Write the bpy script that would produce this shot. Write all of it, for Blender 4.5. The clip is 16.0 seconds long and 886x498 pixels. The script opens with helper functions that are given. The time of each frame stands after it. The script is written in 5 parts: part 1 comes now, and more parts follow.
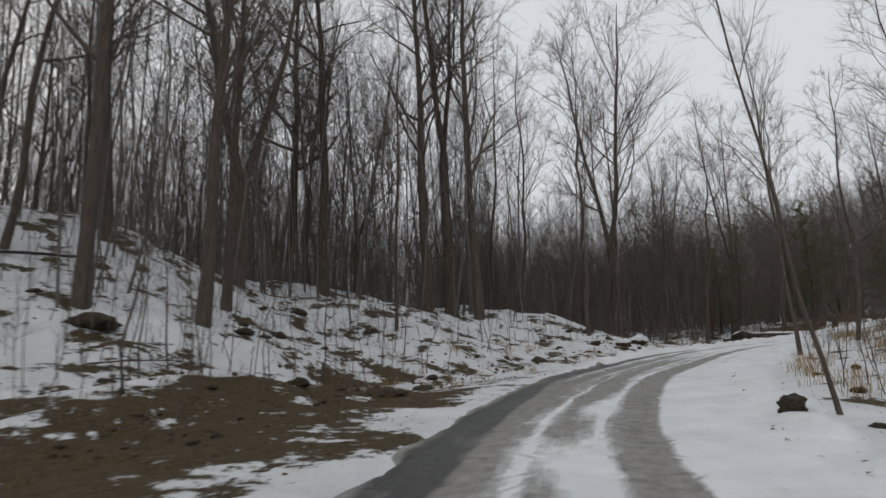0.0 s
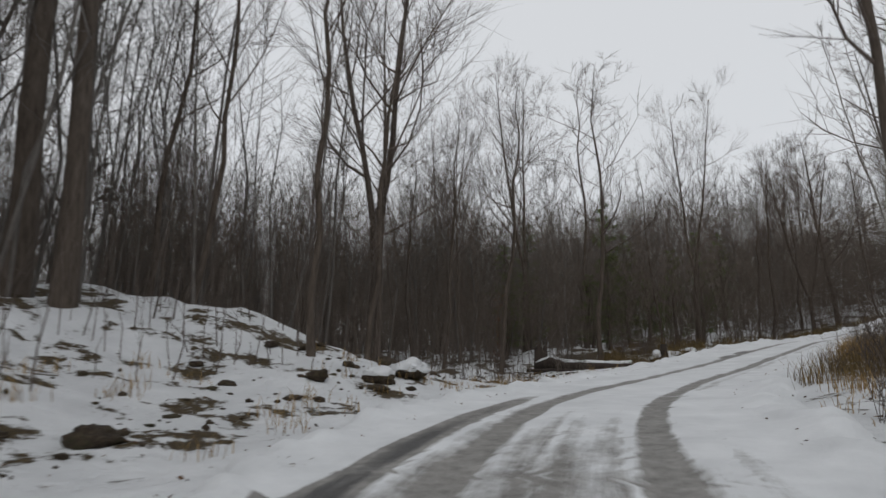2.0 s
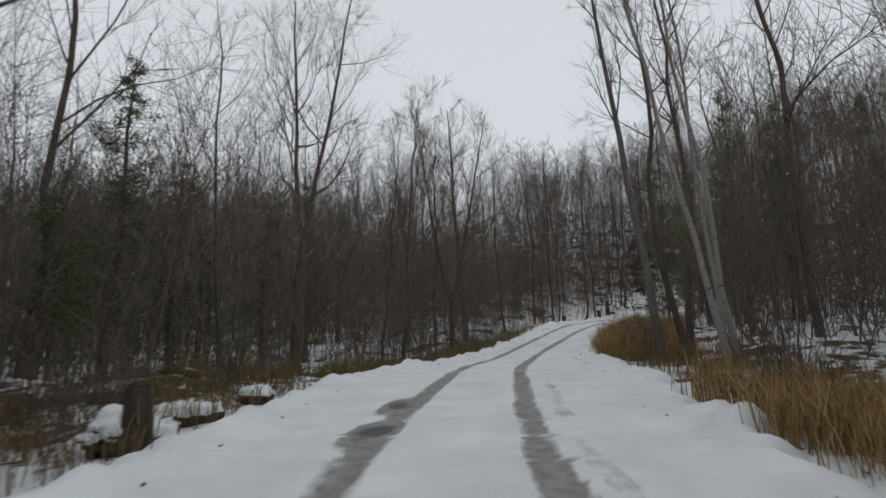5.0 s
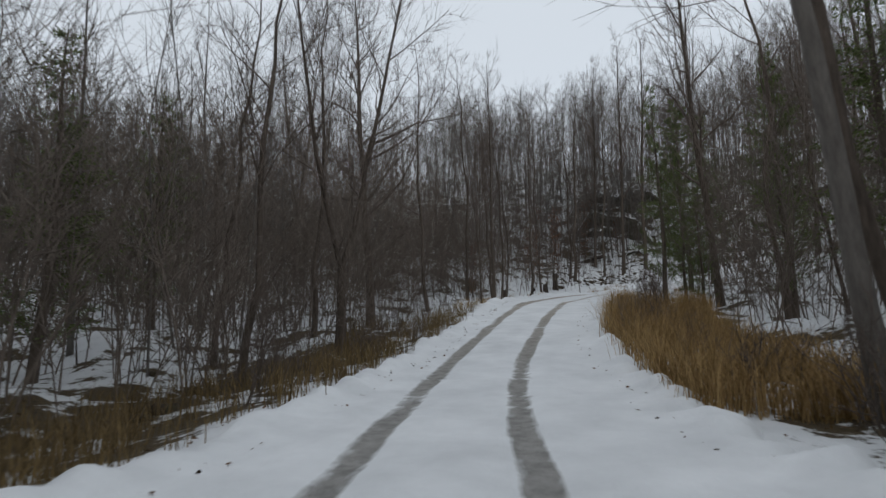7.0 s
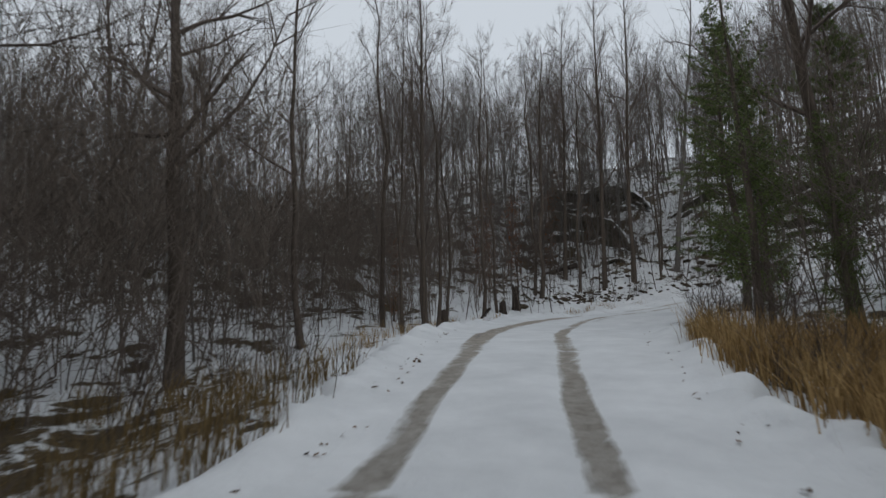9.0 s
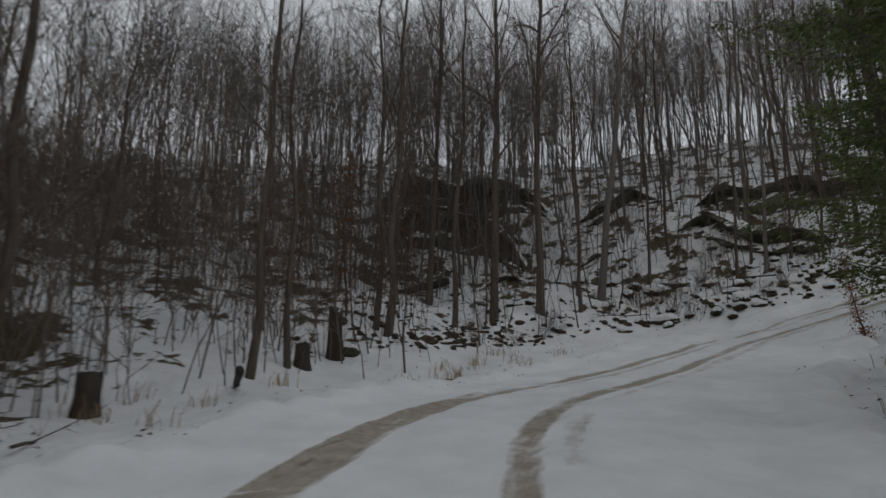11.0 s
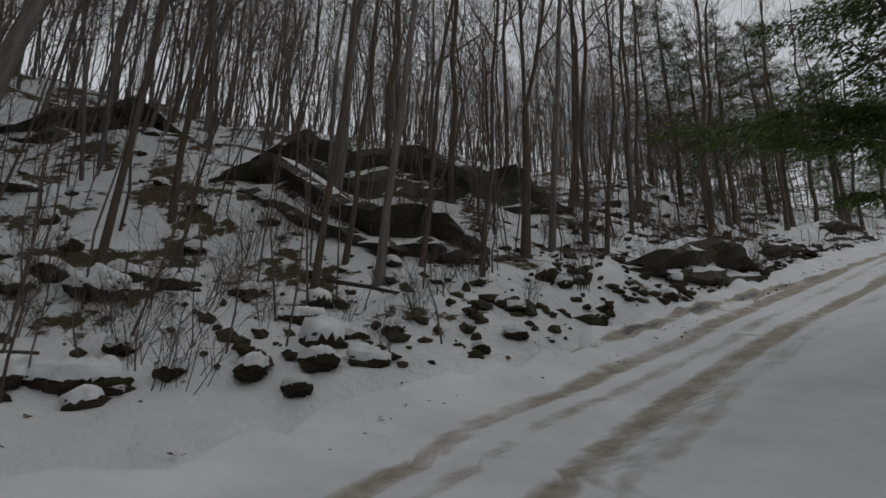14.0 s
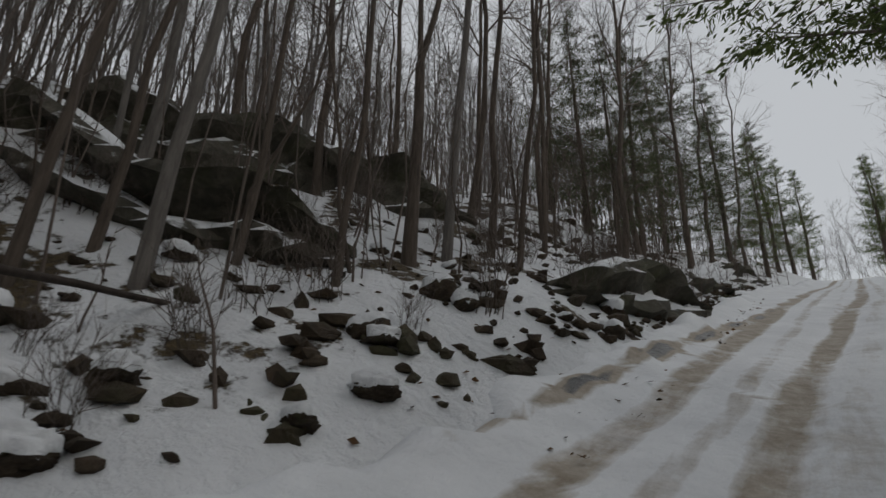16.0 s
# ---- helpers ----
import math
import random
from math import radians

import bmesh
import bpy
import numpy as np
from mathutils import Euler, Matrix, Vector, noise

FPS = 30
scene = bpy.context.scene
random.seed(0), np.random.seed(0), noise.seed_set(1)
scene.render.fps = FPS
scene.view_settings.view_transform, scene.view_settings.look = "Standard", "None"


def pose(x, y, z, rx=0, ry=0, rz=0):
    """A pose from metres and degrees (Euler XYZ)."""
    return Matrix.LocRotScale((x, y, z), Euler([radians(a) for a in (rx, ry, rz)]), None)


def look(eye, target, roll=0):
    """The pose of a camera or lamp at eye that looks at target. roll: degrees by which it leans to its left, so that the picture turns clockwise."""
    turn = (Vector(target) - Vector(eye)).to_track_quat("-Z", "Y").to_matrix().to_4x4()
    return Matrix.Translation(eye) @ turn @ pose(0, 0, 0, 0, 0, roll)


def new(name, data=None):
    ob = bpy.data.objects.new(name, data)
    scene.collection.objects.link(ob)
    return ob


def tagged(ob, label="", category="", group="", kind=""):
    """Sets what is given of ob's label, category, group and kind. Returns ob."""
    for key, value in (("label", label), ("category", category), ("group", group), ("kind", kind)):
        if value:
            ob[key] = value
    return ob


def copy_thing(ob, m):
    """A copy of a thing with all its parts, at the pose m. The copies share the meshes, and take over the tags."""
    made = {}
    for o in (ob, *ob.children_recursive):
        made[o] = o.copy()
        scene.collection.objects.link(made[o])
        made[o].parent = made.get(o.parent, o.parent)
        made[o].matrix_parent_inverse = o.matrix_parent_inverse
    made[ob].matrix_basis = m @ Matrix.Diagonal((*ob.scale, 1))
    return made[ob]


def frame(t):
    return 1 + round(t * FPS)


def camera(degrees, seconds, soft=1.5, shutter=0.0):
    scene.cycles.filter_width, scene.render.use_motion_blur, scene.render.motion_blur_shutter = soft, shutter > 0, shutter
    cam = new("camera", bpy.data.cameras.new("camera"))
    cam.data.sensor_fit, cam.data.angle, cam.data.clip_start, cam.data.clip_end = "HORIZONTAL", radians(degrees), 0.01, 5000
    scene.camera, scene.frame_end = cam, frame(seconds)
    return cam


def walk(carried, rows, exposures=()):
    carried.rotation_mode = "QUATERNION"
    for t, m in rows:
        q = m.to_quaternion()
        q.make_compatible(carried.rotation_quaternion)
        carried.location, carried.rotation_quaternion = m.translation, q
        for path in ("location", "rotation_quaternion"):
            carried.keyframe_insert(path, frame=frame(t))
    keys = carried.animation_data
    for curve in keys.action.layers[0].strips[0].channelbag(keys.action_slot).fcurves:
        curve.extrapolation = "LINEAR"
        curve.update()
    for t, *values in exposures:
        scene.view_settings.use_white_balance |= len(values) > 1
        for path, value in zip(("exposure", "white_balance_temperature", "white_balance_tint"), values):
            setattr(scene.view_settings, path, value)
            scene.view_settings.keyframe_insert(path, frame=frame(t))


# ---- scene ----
# ---------------------------------------------------------------- camera
cam = camera(73.0, 16.0, soft=1.5, shutter=0.2)
PATH = [
    (0.0, (-0.492, -0.434, 1.524), (-0.117, 9.371, 3.454), -1.80),
    (0.5, (0.413, 4.140, 1.621), (1.673, 13.856, 3.626), -2.00),
    (1.0, (1.598, 8.402, 1.827), (3.762, 17.934, 3.936), -1.80),
    (1.5, (3.117, 12.174, 2.107), (6.148, 21.466, 4.222), -0.40),
    (2.0, (4.871, 15.600, 2.337), (8.926, 24.495, 4.442), -0.20),
    (2.5, (7.118, 18.642, 2.541), (12.135, 27.055, 4.557), -1.00),
    (3.0, (9.367, 21.549, 2.845), (15.357, 29.344, 4.680), -0.20),
    (3.5, (11.757, 23.922, 3.088), (18.623, 30.983, 4.823), -0.30),
    (4.0, (14.405, 25.943, 3.274), (21.960, 32.243, 5.069), -0.70),
    (4.5, (17.535, 27.921, 3.494), (25.565, 33.536, 5.489), -1.30),
    (5.0, (20.773, 29.748, 3.723), (29.264, 34.548, 5.928), -1.10),
    (5.2, (21.947, 30.380, 3.808), (30.558, 34.830, 6.268), -1.30),
    (7.3, (34.889, 36.150, 5.355), (44.081, 39.696, 7.070), -0.50),
    (7.5, (36.202, 36.589, 5.435), (45.412, 40.049, 7.225), -0.50),
    (8.0, (39.524, 37.653, 5.684), (48.826, 40.922, 7.353), -0.20),
    (8.2, (40.840, 38.025, 5.773), (50.168, 41.181, 7.514), -0.20),
    (10.3, (56.252, 40.401, 8.281), (65.869, 41.991, 10.512), -1.20),
    (10.5, (57.874, 40.560, 8.410), (67.531, 41.870, 10.651), -0.60),
    (11.0, (61.801, 40.850, 8.829), (71.503, 41.100, 11.238), -0.40),
    (11.5, (65.650, 40.772, 9.194), (75.277, 39.592, 11.628), 0.60),
    (12.0, (69.066, 40.112, 9.773), (78.378, 37.381, 12.188), 1.00),
    (12.5, (71.681, 38.892, 10.024), (80.512, 35.037, 12.699), 2.10),
    (13.0, (73.358, 37.388, 10.314), (81.626, 32.536, 13.160), 2.10),
    (13.5, (74.702, 36.046, 10.619), (82.027, 29.931, 13.609), -0.10),
    (14.0, (75.643, 35.118, 10.876), (82.770, 28.765, 13.850), 0.70),
    (14.5, (76.420, 34.335, 11.075), (83.460, 28.000, 14.285), 0.00),
    (15.0, (77.130, 33.583, 11.273), (83.796, 26.987, 14.744), 1.90),
    (15.5, (77.719, 32.820, 11.468), (83.974, 25.810, 14.893), -0.20),
    (16.0, (78.019, 32.154, 11.649), (83.695, 24.702, 15.150), 0.60),
]
walk(cam, [(t, look(eye, target, roll)) for t, eye, target, roll in PATH],
     exposures=[(0.0, 0.0, 6480, 10), (3.5, 0.0, 6480, 10), (5.0, 0.0, 6300, 8.5), (7.5, 0.05, 6080, 7.8), (8.2, 0.05, 6080, 7.8), (10.3, -0.45, 6250, 8.5), (12.0, -0.46, 6400, 9.5), (14.0, -0.46, 6410, 9.5), (16.0, -0.38, 6420, 9.5)])

# ---------------------------------------------------------------- light
world = bpy.data.worlds.new("overcast")
scene.world = world
world.use_nodes = True
wn, wl = world.node_tree.nodes, world.node_tree.links
sky = wn.new("ShaderNodeTexSky")
sky.sky_type, sky.sun_disc = "NISHITA", False
sky.sun_elevation, sky.sun_rotation, sky.dust_density, sky.air_density = radians(28), radians(-60), 4.0, 1.0
veil = wn.new("ShaderNodeMix")
veil.data_type = "RGBA"
veil.inputs["Factor"].default_value = 0.86
veil.inputs["B"].default_value = (7.5, 7.65, 7.82, 1)
wl.new(sky.outputs["Color"], veil.inputs["A"])
wl.new(veil.outputs["Result"], wn["Background"].inputs["Color"])
wn["Background"].inputs["Strength"].default_value = 0.10

sun = new("sun", bpy.data.lights.new("sun", "SUN"))
sun.data.energy, sun.data.angle, sun.data.color = 0.5, radians(40), (1.0, 0.97, 0.93)
sun.matrix_world = look((0, 0, 60), (30, 45, 0))

# ---------------------------------------------------------------- terrain model
# Centre line of the road: x, y, height.
ROAD = np.array([
    (-7.5, -60.0, -2.0), (-4.2, -30.0, -0.9), (-1.7, -8.0, 0.0), (-0.49, -0.43, 0.22), (0.41, 4.14, 0.37), (1.60, 8.40, 0.58),
    (3.12, 12.17, 0.85), (4.87, 15.60, 1.09), (7.10, 18.70, 1.30), (9.37, 21.53, 1.58), (11.76, 23.92, 1.83),
    (14.40, 25.94, 2.03), (17.54, 27.92, 2.24), (20.77, 29.75, 2.48), (28.0, 33.30, 3.25), (34.89, 36.15, 4.08),
    (40.84, 38.02, 4.54), (49.0, 39.55, 5.75), (57.87, 40.56, 7.15), (61.80, 40.85, 7.58), (65.65, 40.77, 7.98),
    (69.07, 40.11, 8.50), (71.68, 38.89, 8.80), (73.36, 37.39, 9.06), (74.70, 36.05, 9.36), (76.42, 34.33, 9.82), (77.72, 32.70, 10.25), (78.40, 30.20, 10.92),
    (78.65, 27.00, 11.90), (78.80, 22.00, 13.50), (79.0, 12.00, 16.55), (79.3, -6.0, 21.4), (79.7, -30.0, 28.0), (80.5, -80.0, 34.0)])



def spline(P, step):
    """Points every step metres along a smooth curve through P."""
    out = []
    n = len(P)
    for i in range(n - 1):
        p0, p1, p2, p3 = P[max(i - 1, 0)], P[i], P[i + 1], P[min(i + 2, n - 1)]
        d01, d12, d23 = (max(np.linalg.norm(b[:2] - a[:2]), 1e-6) for a, b in ((p0, p1), (p1, p2), (p2, p3)))
        m1 = (p2 - p1) if i == 0 else ((p1 - p0) / d01 * d12 + (p2 - p1)) / 2
        m2 = (p2 - p1) if i == n - 2 else ((p2 - p1) + (p3 - p2) / d23 * d12) / 2
        for u in np.linspace(0, 1, 24, endpoint=False):
            out.append((2 * u**3 - 3 * u**2 + 1) * p1 + (u**3 - 2 * u**2 + u) * m1 + (-2 * u**3 + 3 * u**2) * p2 + (u**3 - u**2) * m2)
    out.append(P[-1])
    out = np.array(out)
    s = np.r_[0, np.cumsum(np.linalg.norm(np.diff(out[:, :2], axis=0), axis=1))]
    return np.stack([np.interp(np.arange(0, s[-1], step), s, out[:, k]) for k in range(3)], 1)


LINE = spline(ROAD, 0.25)
LINE[:, 2] = np.convolve(np.pad(LINE[:, 2], 12, mode="edge"), np.ones(25) / 25, "valid")
ZERO = np.argmin(np.hypot(LINE[:, 0], LINE[:, 1]))
ARC = (np.arange(len(LINE)) - ZERO) * 0.25
TANG = np.gradient(LINE[:, :2], axis=0)
TANG /= np.linalg.norm(TANG, axis=1)[:, None]
LEFT = np.stack([-TANG[:, 1], TANG[:, 0]], 1)

# Rise of the land to the left and right of the road, by length along the road and distance from its middle.
L_S = [-60, 0, 14, 21, 28, 36, 48, 64, 76, 84, 92, 97, 100.5, 102, 104, 107, 114, 140]
L_D = [0, 3.3, 4.5, 6, 9, 14, 22, 38, 62, 160]
L_Z = np.array([
    [0, 0, 0.0, 0.1, 0.6, 2.0, 4.5, 8.0, 10, 12],
    [0, 0, 0.0, 0.0, 0.5, 2.8, 7.0, 11.5, 14, 15],
    [0, 0, 0.0, 0.1, 0.8, 2.8, 7.0, 11.0, 13, 14],
    [0, 0, 0.0, 0.3, 1.5, 3.0, 5.2, 7.6, 9, 10],
    [0, 0, 0.1, 0.5, 1.5, 2.7, 3.2, 4.0, 5, 6],
    [0, 0, -0.1, -0.1, 0.1, 0.5, 0.5, 0.6, 1, 2],
    [0, 0, -0.15, -0.25, -0.1, 0.0, 0.0, 0.2, 1, 2],
    [0, 0, -0.2, -0.45, -0.6, -0.6, -0.4, 0.2, 1, 3],
    [0, 0.05, -0.1, -0.5, -0.7, -0.3, 1.0, 4.0, 9, 12],
    [0, 0.15, 0.1, 0.0, 0.5, 1.6, 4.4, 9.0, 13, 16],
    [0, 0.2, 0.3, 0.6, 1.7, 3.5, 7.8, 14.0, 19, 22],
    [0, 0.15, 0.3, 0.7, 1.6, 3.6, 9.0, 16.5, 24, 27],
    [0, 0.2, 0.5, 1.05, 2.2, 4.2, 10.5, 18.0, 25, 28],
    [0, 0.45, 1.1, 1.8, 2.8, 5.2, 11.5, 19.0, 26, 28],
    [0, 0.4, 1.2, 2.0, 4.0, 6.8, 11.0, 17.0, 21, 23],
    [0, 0.5, 1.5, 2.2, 4.6, 7.2, 11.0, 17.0, 21, 23],
    [0, 0.4, 1.2, 2.0, 4.2, 7.0, 11.0, 16.0, 20, 22],
    [0, 0.3, 0.9, 1.7, 3.2, 5.0, 8.5, 14.0, 18, 20]])
R_S = [-60, 0, 20, 34, 50, 66, 80, 92, 104, 140]
R_D = [0, 3.3, 4.5, 7, 12, 20, 40, 160]
R_Z = np.array([
    [0, 0, 0, 0.0, 0.1, 0.3, 1, 2],
    [0, 0, 0, 0.0, 0.2, 0.6, 1, 2],
    [0, 0, 0, 0.1, 0.4, 1.0, 2, 3],
    [0, 0, 0.05, 0.3, 0.8, 1.6, 3, 4],
    [0, 0, 0.0, 0.3, 0.8, 1.6, 3, 4],
    [0, -0.05, -0.2, -0.3, 0.0, 1.0, 3, 4],
    [0, -0.1, -0.4, -0.8, -0.4, 0.6, 2, 3],
    [0, -0.2, -0.2, 0.0, 0.2, 0.3, 0, 0],
    [0, -0.2, -0.2, 0.0, 0.0, -0.3, -1, -1],
    [0, -0.2, -0.2, 0.0, 0.0, -0.3, -1, -1]])


def edge_left(s):
    """Distance from the middle of the road to the edge of its snow on the left."""
    return np.interp(s, [0, 40, 50, 58, 64, 70, 76, 84, 99, 102, 104, 107, 112, 124], [3.5, 3.4, 3.5, 2.6, 2.0, 2.1, 2.7, 3.6, 3.5, 2.6, 1.8, 1.7, 1.9, 2.6])


def strip_left(s):
    """Where the road's own surface ends on the left."""
    return np.minimum(edge_left(s), np.interp(s, [8, 16, 24], [1.9, 2.2, 3.6]))


def edge_right(s):
    return np.interp(s, [20, 30, 36, 44, 50, 58, 66, 72, 80, 88, 94, 99, 106], [3.3, 2.6, 2.5, 2.8, 3.2, 2.7, 2.2, 2.2, 3.0, 4.0, 3.0, 2.4, 2.8])


def table(S, D, Z, s, d):
    """Smooth look-up in a table of heights."""
    i = np.clip(np.searchsorted(S, s) - 1, 0, len(S) - 2)
    j = np.clip(np.searchsorted(D, d) - 1, 0, len(D) - 2)
    S, D = np.asarray(S, float), np.asarray(D, float)
    u = np.clip((s - S[i]) / (S[i + 1] - S[i]), 0, 1)
    v = np.clip((d - D[j]) / (D[j + 1] - D[j]), 0, 1)
    u = u * u * (3 - 2 * u)
    return (Z[i, j] * (1 - u) + Z[i + 1, j] * u) * (1 - v) + (Z[i, j + 1] * (1 - u) + Z[i + 1, j + 1] * u) * v


def waves(x, y):
    """Gentle unevenness of the land."""
    z = 0.5 * np.sin(x * 0.21 + 1.3) * np.sin(y * 0.19 + 0.4) + 0.3 * np.sin(x * 0.47 + y * 0.31) + 0.22 * np.sin(y * 0.83 - x * 0.52 + 2)
    return z + 0.16 * np.sin(x * 1.7 + 0.6 * y) * np.sin(1.5 * y + 0.3) + 0.1 * np.sin(2.9 * x + 1) * np.sin(2.6 * y - 0.7 * x)


def locate(x, y):
    """Length along the road, distance to its left and height of the road beside points."""
    x, y = np.atleast_1d(np.asarray(x, float)), np.atleast_1d(np.asarray(y, float))
    s, d, z = np.empty(x.shape), np.empty(x.shape), np.empty(x.shape)
    P, A, N = LINE[::4], ARC[::4], LEFT[::4]
    for a in range(0, len(x), 4000):
        dx, dy = x[a:a + 4000, None] - P[None, :, 0], y[a:a + 4000, None] - P[None, :, 1]
        r2 = dx * dx + dy * dy + 0.05
        near = r2.min(1, keepdims=True)
        w = (near / r2) ** 5
        w /= w.sum(1, keepdims=True)
        s[a:a + 4000], z[a:a + 4000] = w @ A, w @ P[:, 2]
        i = r2.argmin(1)
        q = np.arange(len(i))
        side = dx[q, i] * N[i, 0] + dy[q, i] * N[i, 1]
        along = dx[q, i] * -N[i, 1] * -1 + dy[q, i] * -N[i, 0]
        r = np.sqrt(near[:, 0])
        close = r < 4
        s[a:a + 4000] = np.where(close, A[i] + along, s[a:a + 4000])
        z[a:a + 4000] = np.where(close, np.interp(A[i] + along, ARC, LINE[:, 2]), z[a:a + 4000])
        d[a:a + 4000] = np.where(close, side, np.sign(side) * r)
    return s, d, z


def height(x, y, road=True):
    """Height of the ground."""
    s, d, z = locate(x, y)
    x, y = np.atleast_1d(np.asarray(x, float)), np.atleast_1d(np.asarray(y, float))
    side = np.abs(d)
    el, er = np.minimum(edge_left(s), 3.3), np.minimum(edge_right(s), 3.3)
    left = table(L_S, L_D, L_Z, s, np.where(side < el, side * 3.3 / el, side - el + 3.3))
    right = table(R_S, R_D, R_Z, s, np.where(side < er, side * 3.3 / er, side - er + 3.3))
    rim = np.where(d > 0, edge_left(s), edge_right(s))
    k = np.clip((side - rim) / 5, 0, 1)
    g = z + np.where(d > 0, left, right) + waves(x, y) * k * 0.8
    rim = np.where(d > 0, strip_left(s), rim)
    if road:
        g = g - 0.2 * np.clip((rim + 0.1 - side) / 0.5, 0, 1)
    return g


# ---------------------------------------------------------------- materials
def material(name, rough=0.8):
    m = bpy.data.materials.new(name)
    m.use_nodes = True
    n, l = m.node_tree.nodes, m.node_tree.links
    b = n["Principled BSDF"]
    b.inputs["Roughness"].default_value = rough
    b.inputs["Specular IOR Level"].default_value = 0.3
    return m, n, l, b


def rgb(n, l, fac, stops):
    """A colour ramp on a value."""
    r = n.new("ShaderNodeValToRGB")
    e = r.color_ramp.elements
    while len(e) < len(stops):
        e.new(0.5)
    for k, (p, c) in zip(e, stops):
        k.position, k.color = p, (*c, 1)
    l.new(fac, r.inputs["Fac"])
    return r.outputs["Color"]


def grain(n, l, scale, detail=6.0, rough=0.6, stretch=(1, 1, 1), coords="Object"):
    c, mp, t = n.new("ShaderNodeTexCoord"), n.new("ShaderNodeMapping"), n.new("ShaderNodeTexNoise")
    mp.inputs["Scale"].default_value = stretch
    l.new(c.outputs[coords], mp.inputs["Vector"])
    l.new(mp.outputs["Vector"], t.inputs["Vector"])
    t.inputs["Scale"].default_value, t.inputs["Detail"].default_value, t.inputs["Roughness"].default_value = scale, detail, rough
    return t.outputs["Fac"]


def calc(n, l, kind, a, b=0.0, clamp=False):
    m = n.new("ShaderNodeMath")
    m.operation, m.use_clamp = kind, clamp
    for k, v in enumerate((a, b)):
        if isinstance(v, (int, float)):
            m.inputs[k].default_value = v
        else:
            l.new(v, m.inputs[k])
    return m.outputs[0]


def blend(n, l, fac, a, b):
    m = n.new("ShaderNodeMix")
    m.data_type = "RGBA"
    if isinstance(fac, (int, float)):
        m.inputs["Factor"].default_value = fac
    else:
        l.new(fac, m.inputs["Factor"])
    for k, v in (("A", a), ("B", b)):
        if isinstance(v, tuple):
            m.inputs[k].default_value = (*v, 1)
        else:
            l.new(v, m.inputs[k])
    return m.outputs["Result"]


def relief(n, l, b, value, strength, distance):
    k = n.new("ShaderNodeBump")
    k.inputs["Strength"].default_value, k.inputs["Distance"].default_value = strength, distance
    l.new(value, k.inputs["Height"])
    l.new(k.outputs["Normal"], b.inputs["Normal"])


def attribute(n, name):
    a = n.new("ShaderNodeAttribute")
    a.attribute_name = name
    return a.outputs["Fac"]


def up_facing(n, l, low, high):
    """How far a face looks up, for the snow that lies on it."""
    g, s, m = n.new("ShaderNodeNewGeometry"), n.new("ShaderNodeSeparateXYZ"), n.new("ShaderNodeMapRange")
    l.new(g.outputs["Normal"], s.inputs[0])
    l.new(s.outputs["Z"], m.inputs["Value"])
    m.inputs["From Min"].default_value, m.inputs["From Max"].default_value = low, high
    return m.outputs["Result"]


SNOW_A, SNOW_B = (0.56, 0.575, 0.59), (0.70, 0.715, 0.73)


def make_ground():
    m, n, l, b = material("snowy_ground", 0.75)
    snow = rgb(n, l, grain(n, l, 0.9), [(0.3, SNOW_A), (0.7, SNOW_B)])
    litter = rgb(n, l, grain(n, l, 14, 8, 0.7), [(0.28, (0.014, 0.010, 0.006)), (0.45, (0.045, 0.030, 0.014)), (0.58, (0.075, 0.055, 0.022)), (0.72, (0.15, 0.09, 0.04))])
    f = calc(n, l, "ADD", attribute(n, "litter"), calc(n, l, "MULTIPLY", calc(n, l, "SUBTRACT", grain(n, l, 0.8, 9, 0.62), 0.5), 2.6))
    f = calc(n, l, "ADD", f, calc(n, l, "MULTIPLY", calc(n, l, "SUBTRACT", grain(n, l, 4.5, 8, 0.7), 0.5), 1.1))
    f = calc(n, l, "MULTIPLY", calc(n, l, "SUBTRACT", f, 0.5), 9.0, True)
    l.new(blend(n, l, f, snow, litter), b.inputs["Base Color"])
    relief(n, l, b, calc(n, l, "ADD", grain(n, l, 3.0, 8, 0.65), calc(n, l, "MULTIPLY", f, -0.15)), 0.7, 0.25)
    return m


